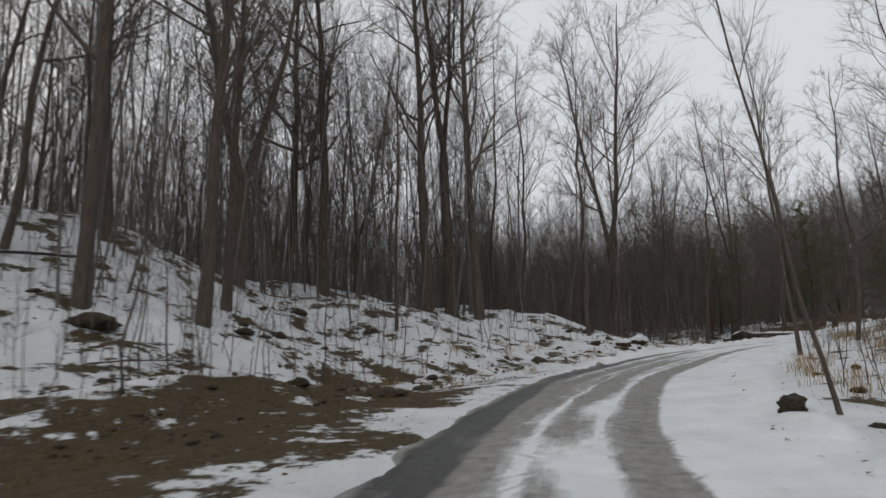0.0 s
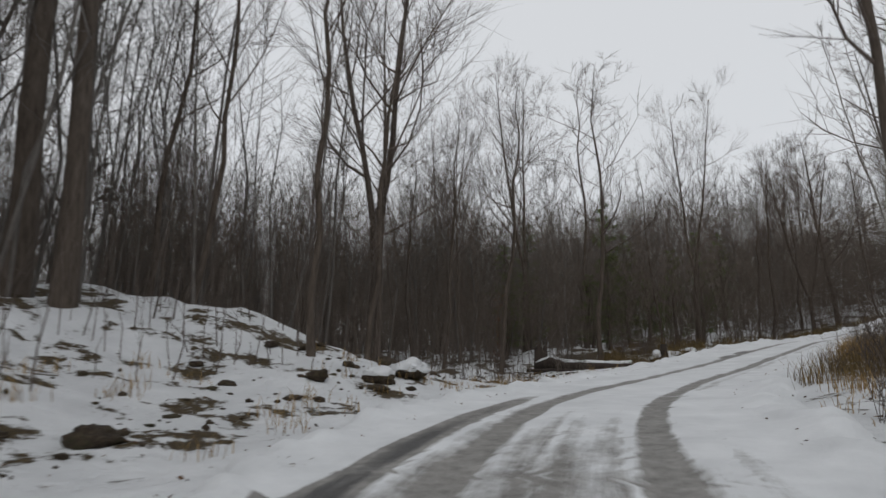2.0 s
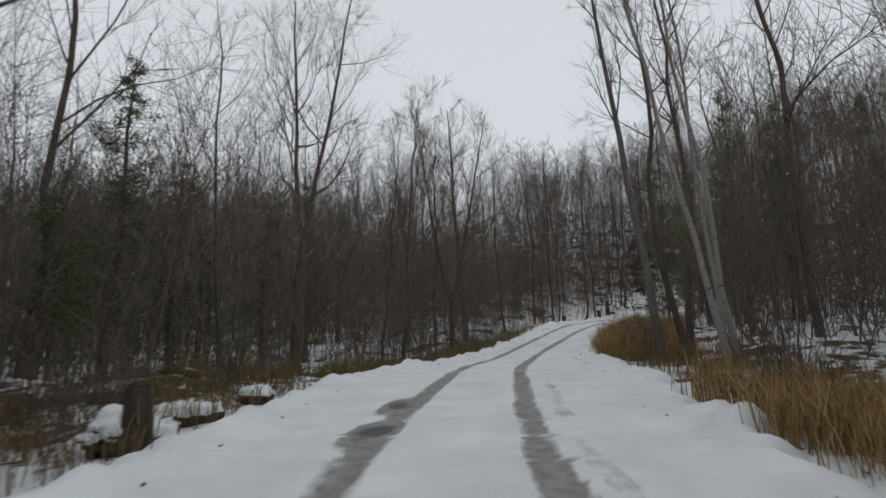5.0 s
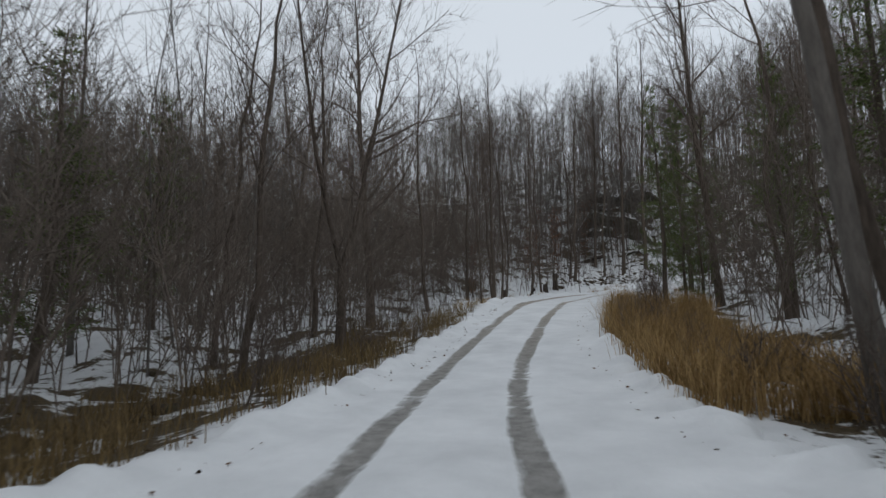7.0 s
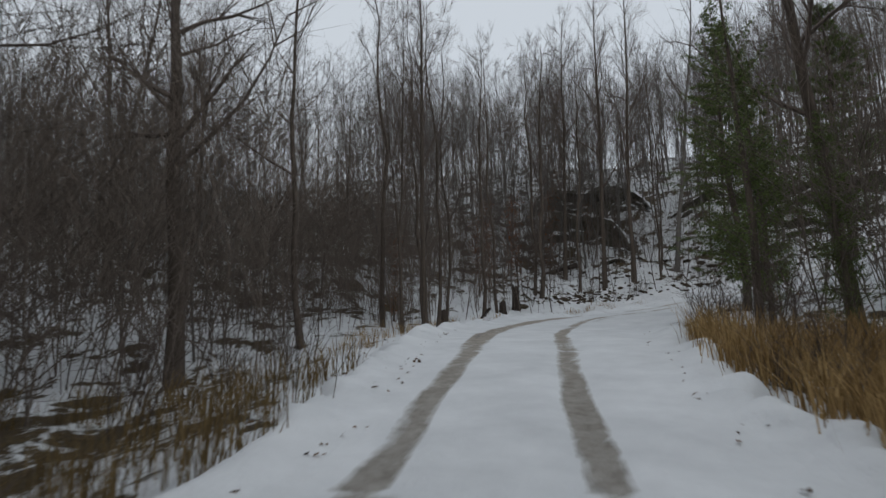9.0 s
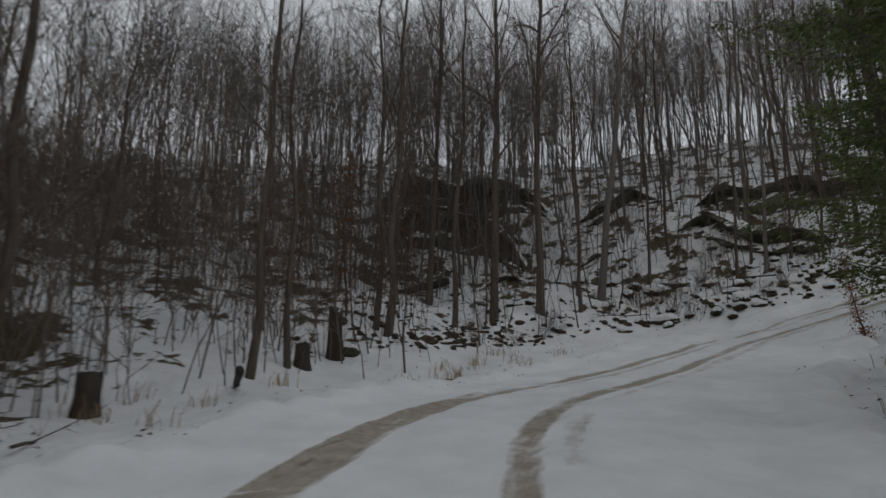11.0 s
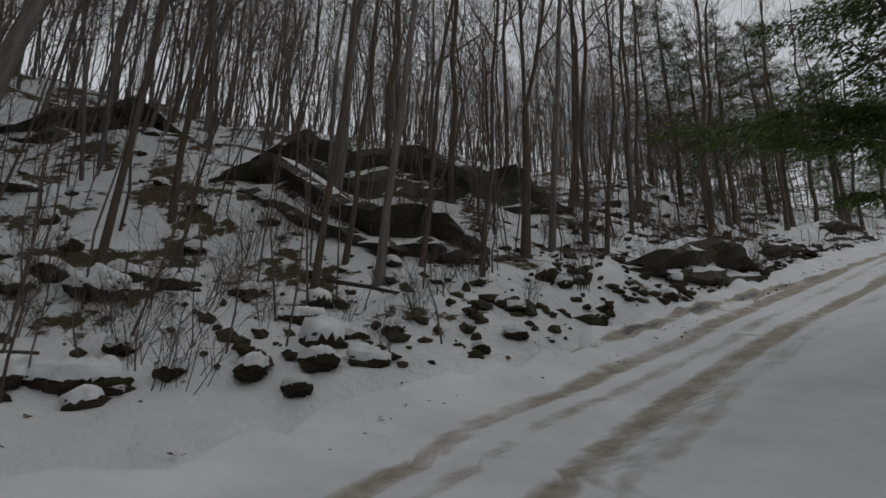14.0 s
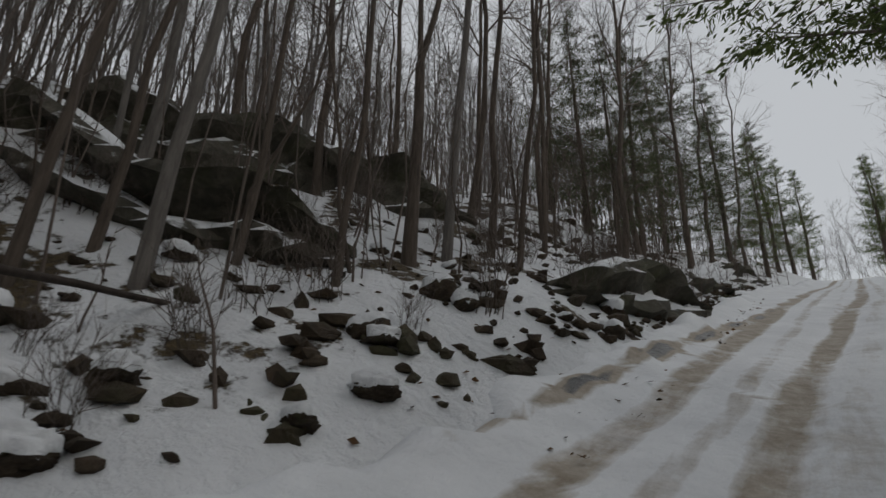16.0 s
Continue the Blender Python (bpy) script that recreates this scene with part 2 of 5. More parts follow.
def make_road():
    m, n, l, b = material("snowy_road", 0.6)
    snow = rgb(n, l, grain(n, l, 1.2), [(0.3, SNOW_A), (0.7, SNOW_B)])
    worn = grain(n, l, 1.0, 9, 0.68, (2.6, 0.28, 1), "UV")
    specks = grain(n, l, 2.2, 9, 0.7)
    f = calc(n, l, "ADD", attribute(n, "wear"), calc(n, l, "ADD", calc(n, l, "MULTIPLY", calc(n, l, "SUBTRACT", worn, 0.5), 0.5), calc(n, l, "MULTIPLY", calc(n, l, "SUBTRACT", specks, 0.5), 0.4)))
    slush = rgb(n, l, grain(n, l, 5, 8, 0.7), [(0.3, (0.14, 0.137, 0.13)), (0.7, (0.31, 0.30, 0.285))])
    mud = rgb(n, l, grain(n, l, 5, 8, 0.7), [(0.3, (0.24, 0.19, 0.13)), (0.7, (0.46, 0.41, 0.34))])
    slush = blend(n, l, attribute(n, "mud"), slush, mud)
    tar = rgb(n, l, grain(n, l, 30, 8, 0.7), [(0.3, (0.035, 0.035, 0.036)), (0.7, (0.085, 0.083, 0.08))])
    c = blend(n, l, calc(n, l, "MULTIPLY", calc(n, l, "SUBTRACT", f, 0.33), 5.0, True), snow, slush)
    bare = calc(n, l, "MULTIPLY", calc(n, l, "SUBTRACT", f, 0.78), 6.0, True)
    c = blend(n, l, bare, c, tar)
    l.new(c, b.inputs["Base Color"])
    l.new(calc(n, l, "SUBTRACT", 0.75, calc(n, l, "MULTIPLY", bare, 0.4)), b.inputs["Roughness"])
    relief(n, l, b, calc(n, l, "SUBTRACT", grain(n, l, 6.0, 8, 0.65), f), 0.6, 0.05)
    return m


def make_bark(name, dark, light, scale=9, stretch=(1, 1, 0.18), low=0.3, high=0.7):
    m, n, l, b = material(name, 0.9)
    g = grain(n, l, scale, 8, 0.7, stretch)
    c = rgb(n, l, g, [(low, dark), (high, light)])
    patch = grain(n, l, 0.7, 4, 0.6)
    c = blend(n, l, calc(n, l, "MULTIPLY", calc(n, l, "SUBTRACT", patch, 0.55), 3.0, True), c, tuple(0.75 * v + 0.03 for v in light))
    l.new(c, b.inputs["Base Color"])
    relief(n, l, b, g, 0.8, 0.03)
    return m


def make_rock(name="rock", snowy=True):
    m, n, l, b = material(name, 0.85)
    g = grain(n, l, 4.0, 10, 0.75)
    c = rgb(n, l, g, [(0.25, (0.030, 0.028, 0.022)), (0.5, (0.072, 0.066, 0.050)), (0.75, (0.15, 0.135, 0.105))] if snowy else [(0.25, (0.020, 0.015, 0.010)), (0.5, (0.052, 0.038, 0.025)), (0.75, (0.12, 0.09, 0.06))])
    moss = calc(n, l, "MULTIPLY", calc(n, l, "SUBTRACT", grain(n, l, 1.1, 5, 0.6), 0.52), 5.0, True)
    c = blend(n, l, calc(n, l, "MULTIPLY", moss, 0.75), c, (0.062, 0.066, 0.030))
    s = calc(n, l, "ADD", up_facing(n, l, 0.45, 0.95), calc(n, l, "SUBTRACT", calc(n, l, "MULTIPLY", grain(n, l, 3.0, 7, 0.6), 1.4), 0.85))
    s = calc(n, l, "MULTIPLY", calc(n, l, "SUBTRACT", s, 0.22), 6.0, True)
    if not snowy:
        wet = calc(n, l, "MULTIPLY", calc(n, l, "SUBTRACT", grain(n, l, 1.7, 6, 0.65), 0.5), 4.0, True)
        l.new(blend(n, l, calc(n, l, "MULTIPLY", wet, 0.5), c, (0.10, 0.058, 0.028)), b.inputs["Base Color"])
        relief(n, l, b, g, 0.9, 0.10)
        return m
    l.new(blend(n, l, s, c, SNOW_B), b.inputs["Base Color"])
    relief(n, l, b, calc(n, l, "ADD", g, calc(n, l, "MULTIPLY", s, 0.4)), 0.9, 0.12)
    return m


def make_leaf(name, dark, light, rough=0.7):
    m, n, l, b = material(name, rough)
    o = n.new("ShaderNodeNewGeometry")
    c = rgb(n, l, o.outputs["Random Per Island"], [(0.1, dark), (0.9, light)])
    l.new(c, b.inputs["Base Color"])
    back, mix = n.new("ShaderNodeBsdfTranslucent"), n.new("ShaderNodeMixShader")
    l.new(c, back.inputs["Color"])
    mix.inputs[0].default_value = 0.4
    l.new(b.outputs[0], mix.inputs[1])
    l.new(back.outputs[0], mix.inputs[2])
    l.new(mix.outputs[0], n["Material Output"].inputs["Surface"])
    return m


GROUND, TRACK = make_ground(), make_road()
BARK = make_bark("dark_bark", (0.042, 0.032, 0.025), (0.125, 0.10, 0.08))
# Pale trunks' bark; in the far woods this lighter grey stands in for haze.
GREY = make_bark("grey_bark_and_haze", (0.074, 0.066, 0.060), (0.185, 0.168, 0.152))
BIRCH = make_bark("birch_bark", (0.05, 0.045, 0.04), (0.25, 0.235, 0.215), scale=4, stretch=(0.8, 0.8, 5.0), low=0.36, high=0.44)
ROTTEN = make_bark("wet_rotten_wood", (0.016, 0.012, 0.010), (0.062, 0.048, 0.038), 7)
TWIG = make_bark("twig_bark", (0.068, 0.052, 0.043), (0.16, 0.13, 0.11))
# Lighter copy of the twig bark, with haze painted into the colour.
HAZED_BRUSH = make_bark("hazed_brush_bark", (0.085, 0.068, 0.055), (0.19, 0.155, 0.128))
ROCK, STONE = make_rock(), make_rock("brown_stone", False)


def make_snow():
    m, n, l, b = material("snow", 0.75)
    l.new(rgb(n, l, grain(n, l, 2.0), [(0.3, SNOW_A), (0.7, SNOW_B)]), b.inputs["Base Color"])
    relief(n, l, b, grain(n, l, 5.0, 8, 0.65), 0.5, 0.08)
    return m


SNOW = make_snow()
CEDAR = make_leaf("cedar_foliage", (0.050, 0.070, 0.022), (0.15, 0.185, 0.062))
PINE = make_leaf("fir_foliage", (0.036, 0.048, 0.020), (0.11, 0.125, 0.058))
SEDGE = make_leaf("brown_grass", (0.075, 0.052, 0.022), (0.22, 0.155, 0.07), 0.8)
STRAW = make_leaf("dry_grass", (0.17, 0.105, 0.038), (0.44, 0.30, 0.135), 0.8)
DEAD = make_leaf("dead_leaves", (0.03, 0.018, 0.009), (0.16, 0.085, 0.035), 0.8)
RUST = make_leaf("rust_leaves", (0.095, 0.034, 0.012), (0.25, 0.10, 0.036), 0.7)


# ---------------------------------------------------------------- building
class Geo:
    """Collects tubes, quads and blobs for one mesh."""

    def __init__(self):
        self.v, self.f, self.n = [], [], 0

    def add(self, v, f):
        self.v.append(np.asarray(v, float))
        self.f.append(np.asarray(f, int) + self.n)
        self.n += len(v)

    def tube(self, p, r, sides):
        p, r = np.asarray(p, float), np.asarray(r, float)
        k = len(p)
        t = np.gradient(p, axis=0)
        t /= np.linalg.norm(t, axis=1)[:, None] + 1e-9
        ref = np.array([0.31, 0.95, 0.05]) if abs(t[0, 2]) > 0.6 else np.array([0.1, 0.05, 1.0])
        a = np.cross(t, ref)
        a /= np.linalg.norm(a, axis=1)[:, None] + 1e-9
        b = np.cross(t, a)
        w = np.arange(sides) * 2 * np.pi / sides
        v = p[:, None] + r[:, None, None] * (np.cos(w)[None, :, None] * a[:, None] + np.sin(w)[None, :, None] * b[:, None])
        i, j = np.arange(k - 1)[:, None] * sides, np.arange(sides)[None]
        q = (j + 1) % sides
        self.add(v.reshape(-1, 3), np.stack([i + j, i + q, i + sides + q, i + sides + j], -1).reshape(-1, 4))

    def tubes(self, P, R, sides=3):
        """Many tubes at once: P is n x k x 3, R is n x k."""
        n, k, _ = P.shape
        t = np.gradient(P, axis=1)
        t /= np.linalg.norm(t, axis=2, keepdims=True) + 1e-9
        ref = np.where(np.abs(t[:, :1, 2:]) > 0.6, np.array([0.31, 0.95, 0.05]), np.array([0.1, 0.05, 1.0]))
        a = np.cross(t, np.broadcast_to(ref, t.shape))
        a /= np.linalg.norm(a, axis=2, keepdims=True) + 1e-9
        b = np.cross(t, a)
        w = np.arange(sides) * 2 * np.pi / sides
        v = P[:, :, None] + R[:, :, None, None] * (np.cos(w)[:, None] * a[:, :, None] + np.sin(w)[:, None] * b[:, :, None])
        h, i, j = np.arange(n)[:, None, None] * k * sides, np.arange(k - 1)[None, :, None] * sides, np.arange(sides)[None, None]
        q = (j + 1) % sides
        self.add(v.reshape(-1, 3), np.stack([h + i + j, h + i + q, h + i + sides + q, h + i + sides + j], -1).reshape(-1, 4))

    def mesh(self, name, mat, smooth=True):
        me = bpy.data.meshes.new(name)
        v, f = np.concatenate(self.v), np.concatenate(self.f)
        me.vertices.add(len(v))
        me.vertices.foreach_set("co", v.ravel())
        me.loops.add(f.size)
        me.loops.foreach_set("vertex_index", f.ravel())
        me.polygons.add(len(f))
        me.polygons.foreach_set("loop_start", np.arange(len(f)) * f.shape[1])
        me.update(calc_edges=True)
        me.polygons.foreach_set("use_smooth", np.full(len(f), smooth))
        me.materials.append(mat)
        return me


def part(name, geo, mat, parent=None, label="", smooth=True):
    ob = new(name, geo.mesh(name, mat, smooth))
    ob.parent = parent
    if label:
        tagged(ob, label)
    return ob


def unit(v):
    return v / (np.linalg.norm(v) + 1e-9)


def bough(rng, geo, p0, way, length, r, sides, segs=4, up=0.25, wild=0.18):
    """One branch that bends upward; returns its points and radii."""
    p, d = [np.asarray(p0, float)], unit(np.asarray(way, float))
    for _ in range(segs):
        d = unit(d + np.array([0, 0, up / segs]) + rng.normal(0, wild, 3) / math.sqrt(segs))
        p.append(p[-1] + d * length / segs)
    rr = r * np.linspace(1, 0.25, segs + 1)
    geo.tube(p, rr, sides)
    return np.array(p), rr


def along(p, u):
    k = u * (len(p) - 1)
    i = min(int(k), len(p) - 2)
    return p[i] + (p[i + 1] - p[i]) * (k - i), unit(p[i + 1] - p[i])


def sideways(rng, d, angle):
    """A direction at an angle from d, turned round it by chance."""
    a = unit(np.cross(d, rng.normal(0, 1, 3)))
    return unit(d * math.cos(angle) + a * math.sin(angle))


def bare_tree(seed, h, r, start=0.45, limbs=14, reach=0.28, subs=6, twigs=4, fork=0, lean=(0, 0), bark=None, steep=0.75, wild=0.05, twig_r=0.008):
    """A leafless tree: an Empty with a trunk and a crown."""
    rng = np.random.default_rng(seed)
    trunk, crown = Geo(), Geo()
    stems = []
    k = 12
    u = np.linspace(0, 1, k)
    drift = np.cumsum(rng.normal(0, wild, (k, 2)), 0) * h / k
    base = np.zeros((k, 3))
    base[:, 2] = u * h - 0.4 * (u == 0)
    base[:, 0] = lean[0] * h * u + drift[:, 0] - drift[0, 0]
    base[:, 1] = lean[1] * h * u + drift[:, 1] - drift[0, 1]
    rad = r * (1 - 0.93 * u) ** 0.8 * (1 + 0.28 * np.exp(-u * h / 0.5))
    if fork:
        cut = int(fork * (k - 1))
        trunk.tube(base[:cut + 1], rad[:cut + 1], 10)
        for side in range(2 + (rng.random() < 0.4)):
            a = side * math.pi + rng.uniform(-0.5, 0.5) if side < 2 else rng.uniform(0, 6.28)
            out = np.array([math.cos(a), math.sin(a), 0])
            p = base[cut:] + out * (np.linspace(0, 1, k - cut)[:, None] ** 0.8) * h * (1 - fork) * rng.uniform(0.14, 0.30)
            p[0] = base[cut]
            q = rad[cut:] * rng.uniform(0.62, 0.8)
            trunk.tube(p, q, 8)
            stems.append((p, q, 0.12))
    else:
        trunk.tube(base, rad, 10)
        stems.append((base, rad, start))
    for p, q, begin in stems:
        for i in range(limbs if not fork else max(limbs * 2 // 3, 5)):
            w = begin + (0.98 - begin) * (i + rng.random()) / (limbs if not fork else max(limbs * 2 // 3, 5))
            o, d = along(p, w)
            size = h * reach * (1.15 - 0.75 * w) * rng.uniform(0.6, 1.2)
            rr = max(np.interp(w, np.linspace(0, 1, len(q)), q) * rng.uniform(0.35, 0.6), 0.012)
            lp, lr = bough(rng, crown, o, sideways(rng, d, rng.uniform(0.6, 1.15) * (1.25 - steep * 0.5)), size, rr, 4, 4, 0.5 * steep, 0.30)
            for _ in range(subs):
                w2 = rng.uniform(0.2, 1.0)
                o2, d2 = along(lp, w2)
                sp, sr = bough(rng, crown, o2, sideways(rng, d2, rng.uniform(0.4, 0.9)), max(size * rng.uniform(0.35, 0.7) * (1.2 - 0.6 * w2), 0.5), max(rr * 0.33, twig_r * 1.2), 3, 2, 0.3, 0.32)
                for _ in range(twigs):
                    o3, d3 = along(sp, rng.uniform(0.25, 1.0))
                    bough(rng, crown, o3, sideways(rng, d3, rng.uniform(0.3, 0.8)), max(size * rng.uniform(0.16, 0.36), 0.3), twig_r * rng.uniform(0.7, 1.1), 3, 1, 0.2, 0.25)
    root = new("bare_tree")
    part("trunk", trunk, bark or BARK, root)
    part("crown", crown, TWIG, root, "leafless branches and fine twigs")
    return root


def sapling(seed, h, r, shoots=9, lean=0.06, name="sapling", bark=None):
    rng = np.random.default_rng(seed)
    stem, crown = Geo(), Geo()
    k = 7
    u = np.linspace(0, 1, k)
    p = np.zeros((k, 3))
    p[:, :2] = np.cumsum(rng.normal(0, 0.05, (k, 2)), 0) * h / 3 + u[:, None] * rng.normal(0, lean, 2) * h
    p[:, :2] -= p[0, :2]
    p[:, 2] = u * h
    p[0, 2] = -0.25
    stem.tube(p, r * (1 - 0.85 * u), 6)
    for i in range(shoots):
        w = rng.uniform(0.25, 0.97)
        o, d = along(p, w)
        lp, lr = bough(rng, crown, o, sideways(rng, d, rng.uniform(0.5, 1.0)), h * rng.uniform(0.12, 0.3), max(r * 0.35, 0.005), 3, 3, 0.4, 0.2)
        for _ in range(4):
            o2, d2 = along(lp, rng.uniform(0.2, 1))
            bough(rng, crown, o2, sideways(rng, d2, rng.uniform(0.4, 0.9)), h * rng.uniform(0.06, 0.15), 0.005, 3, 1, 0.2, 0.25)
    root = new(name)
    part("stem", stem, bark or BARK, root)
    part("crown", crown, TWIG, root)
    return root


def shrub(seed, h, stems=14):
    rng = np.random.default_rng(seed)
    geo, fine = Geo(), Geo()
    for _ in range(stems):
        o = np.r_[rng.normal(0, 0.16, 2), -0.15]
        a = rng.uniform(0, 6.28)
        t = rng.uniform(0.05, 0.55)
        p, q = bough(rng, geo, o, (math.cos(a) * t, math.sin(a) * t, 1), h * rng.uniform(0.55, 1.1), 0.011, 3, 3, 0.1, 0.22)
        for _ in range(5):
            o2, d2 = along(p, rng.uniform(0.3, 1))
            p2, q2 = bough(rng, fine, o2, sideways(rng, d2, rng.uniform(0.4, 0.9)), h * rng.uniform(0.18, 0.4), 0.007, 3, 1, 0.15, 0.2)
            o3, d3 = along(p2, rng.uniform(0.3, 1))
            bough(rng, fine, o3, sideways(rng, d3, 0.6), h * 0.18, 0.005, 3, 1, 0.1, 0.2)
    root = new("shrub")
    part("branchwork", geo, BARK, root)
    part("crown", fine, TWIG, root)
    return root


def evergreen(seed, h, r, width, base=0.08, mat=None, dense=1.0, name="cedar_tree", droop=0.0, fine=1.0, boughs=11, spread=0.17, sprigs=False):
    """A conifer: trunk, boughs and sprays of foliage with gaps."""
    rng = np.random.default_rng(seed)
    trunk, limb, leaf = Geo(), Geo(), Geo()
    u = np.linspace(0, 1, 9)
    p = np.zeros((9, 3))
    p[:, 2] = u * h
    p[0, 2] = -0.3
    p[:, :2] = np.cumsum(rng.normal(0, 0.02, (9, 2)), 0) * h / 4
    p[:, :2] -= p[0, :2]
    trunk.tube(p, r * (1 - 0.92 * u), 8)
    lv = []
    for i in range(int(h * boughs)):
        w = base + (0.99 - base) * rng.random() ** 1.05
        o, d = along(p, w)
        size = width * ((1 - w) ** 0.75 * 0.95 + 0.06) * rng.uniform(0.45, 1.15) * min(1, 0.45 + (w - base) * 5)
        a = rng.uniform(0, 6.28)
        lp, lr = bough(rng, limb, o, (math.cos(a), math.sin(a), rng.uniform(0.0, 0.5) - droop), size, 0.006 + 0.010 * size, 3, 4, 0.3 - droop, 0.16)
        n = int((22 + 44 * size) * dense)
        w2 = rng.uniform(0.08, 1.0, n)
        k = w2 * (len(lp) - 1)
        j = np.minimum(k.astype(int), len(lp) - 2)
        run = lp[j + 1] - lp[j]
        o2, d2 = lp[j] + run * (k - j)[:, None], run / (np.linalg.norm(run, axis=1)[:, None] + 1e-9)
        flat = np.stack([-d2[:, 1], d2[:, 0], np.zeros(n)], 1)
        if sprigs:
            many = max(int(16 * size), 6)
            u = np.linspace(0.12, 0.98, many) + rng.normal(0, 0.02, many)
            k = np.clip(u, 0, 0.999) * (len(lp) - 1)
            j = k.astype(int)
            run = lp[j + 1] - lp[j]
            root_at, run = lp[j] + run * (k - j)[:, None], run / (np.linalg.norm(run, axis=1)[:, None] + 1e-9)
            wing = np.stack([-run[:, 1], run[:, 0], np.zeros(many)], 1) * np.where(np.arange(many) % 2, 1, -1)[:, None]
            way = run * 0.7 + wing * rng.uniform(0.5, 0.9, (many, 1)) + np.c_[rng.normal(0, 0.15, (many, 2)), rng.uniform(-0.5, 0.1, many)]
            way *= (size * rng.uniform(0.14, 0.30, many) * (1.2 - 0.6 * u))[:, None]
            limb.tubes(np.stack([root_at, root_at + way], 1), np.repeat([[0.004, 0.0015]], many, 0))
            pick, w3 = rng.integers(0, many, n), rng.uniform(0.05, 1.05, (n, 1))
            o2, d2 = root_at[pick] + way[pick] * w3, way[pick] / np.linalg.norm(way[pick], axis=1)[:, None]
            flat = np.stack([-d2[:, 1], d2[:, 0], np.zeros(n)], 1)
        side = rng.normal(0, 0.035, n) if sprigs else rng.normal(0, spread, n) * size * (1.15 - 0.7 * w2)
        e = d2 * rng.uniform(0.4, 1.0, (n, 1)) + flat * (np.sign(side) * rng.uniform(0.2, 0.9, n))[:, None] + rng.normal(0, 0.25, (n, 3)) + (0, 0, -0.3)
        e /= np.linalg.norm(e, axis=1)[:, None]
        g = np.cross(e, rng.normal(0, 1, (n, 3)))
        g /= np.linalg.norm(g, axis=1)[:, None]
        z = rng.uniform(0.07, 0.18, (n, 1)) * fine
        o2 = o2 + flat * side[:, None] + d2 * abs(side)[:, None] * 0.5 + rng.normal(0, 0.015 if sprigs else 0.05, (n, 3)) - np.outer(abs(side), (0, 0, 0.3))
        low = np.outer(rng.normal(-0.03, 0.02, n) * fine, (0, 0, 1))
        lv.append(np.stack([o2 - g * z * 0.06, o2 + e * z * 0.5 - g * z * 0.13 - (0, 0, 0.03 * fine), o2 + e * z + low, o2 + e * z * 0.55 + g * z * 0.13], 1))
    v = np.concatenate(lv).reshape(-1, 3)
    leaf.add(v, np.arange(len(v)).reshape(-1, 4))
    root = new(name)
    part("trunk", trunk, BARK, root)
    part("branchwork", limb, TWIG, root)
    part("foliage", leaf, mat or CEDAR, root, "dense scaly evergreen sprays", False)
    return root


def leafy_sapling(seed, h, count):
    """A young beech that keeps its dead leaves."""
    rng = np.random.default_rng(seed)
    root = sapling(seed, h, 0.02 + 0.006 * h, 13, 0.04, "beech_sapling")
    leaf = Geo()
    src = root.children[1].data
    co = np.empty(len(src.vertices) * 3)
    src.vertices.foreach_get("co", co)
    co = co.reshape(-1, 3)
    lv = []
    A = co[rng.integers(0, len(co), count)]
    B = co[rng.integers(0, len(co), (count, 40))]
    B = B[np.arange(count), np.linalg.norm(B - A[:, None], axis=2).argmin(1)]
    for q in A + (B - A) * rng.random((count, 1)) + rng.normal(0, 0.19, (count, 3)):
        e, g = unit(rng.normal(0, 1, 3) + (0, 0, -0.9)), unit(rng.normal(0, 1, 3))
        s = rng.uniform(0.06, 0.12)
        lv.append((q, q + e * s * 0.5 + g * s * 0.3, q + e * s, q + e * s * 0.5 - g * s * 0.3 + (0, 0, 0.01)))
    v = np.array(lv).reshape(-1, 3)
    leaf.add(v, np.arange(len(v)).reshape(-1, 4))
    part("leaves", leaf, RUST, root, "curled rust-brown dead leaves", False)
    return root


def boulder_mesh(seed, squash, rough=0.35, level=3, name="boulder"):
    """An angular stone: flat facets with worn edges and small breaks."""
    g = np.random.default_rng(seed + 900)
    N = g.normal(0, 1, (24, 3))
    N /= np.linalg.norm(N, axis=1)[:, None]
    far = g.uniform(0.66, 1.0, 24)
    bm = bmesh.new()
    bmesh.ops.create_icosphere(bm, subdivisions=level, radius=1)
    off = Vector((seed * 7.3, seed * 3.1, seed * 1.7))
    for v in bm.verts:
        c = v.co.copy()
        dots = N @ np.array(c)
        r = np.sort(far / np.maximum(dots, 0.08))
        r = min(0.4 * r[0] + 0.32 * min(r[1], 1.4 * r[0]) + 0.28 * min(r[2], 1.5 * r[0]), 1.3)
        r *= 1 + rough * 0.22 * noise.noise(c * 2.3 + off) - rough * 0.22 * abs(noise.noise(c * 3.7 + off)) + rough * 0.16 * noise.noise(c * 6 + off)
        v.co = c * r
        v.co.z *= squash
    for f in bm.faces:
        f.smooth = True
    me = bpy.data.meshes.new(name)
    bm.to_mesh(me)
    bm.free()
    me.materials.append(STONE)
    return me


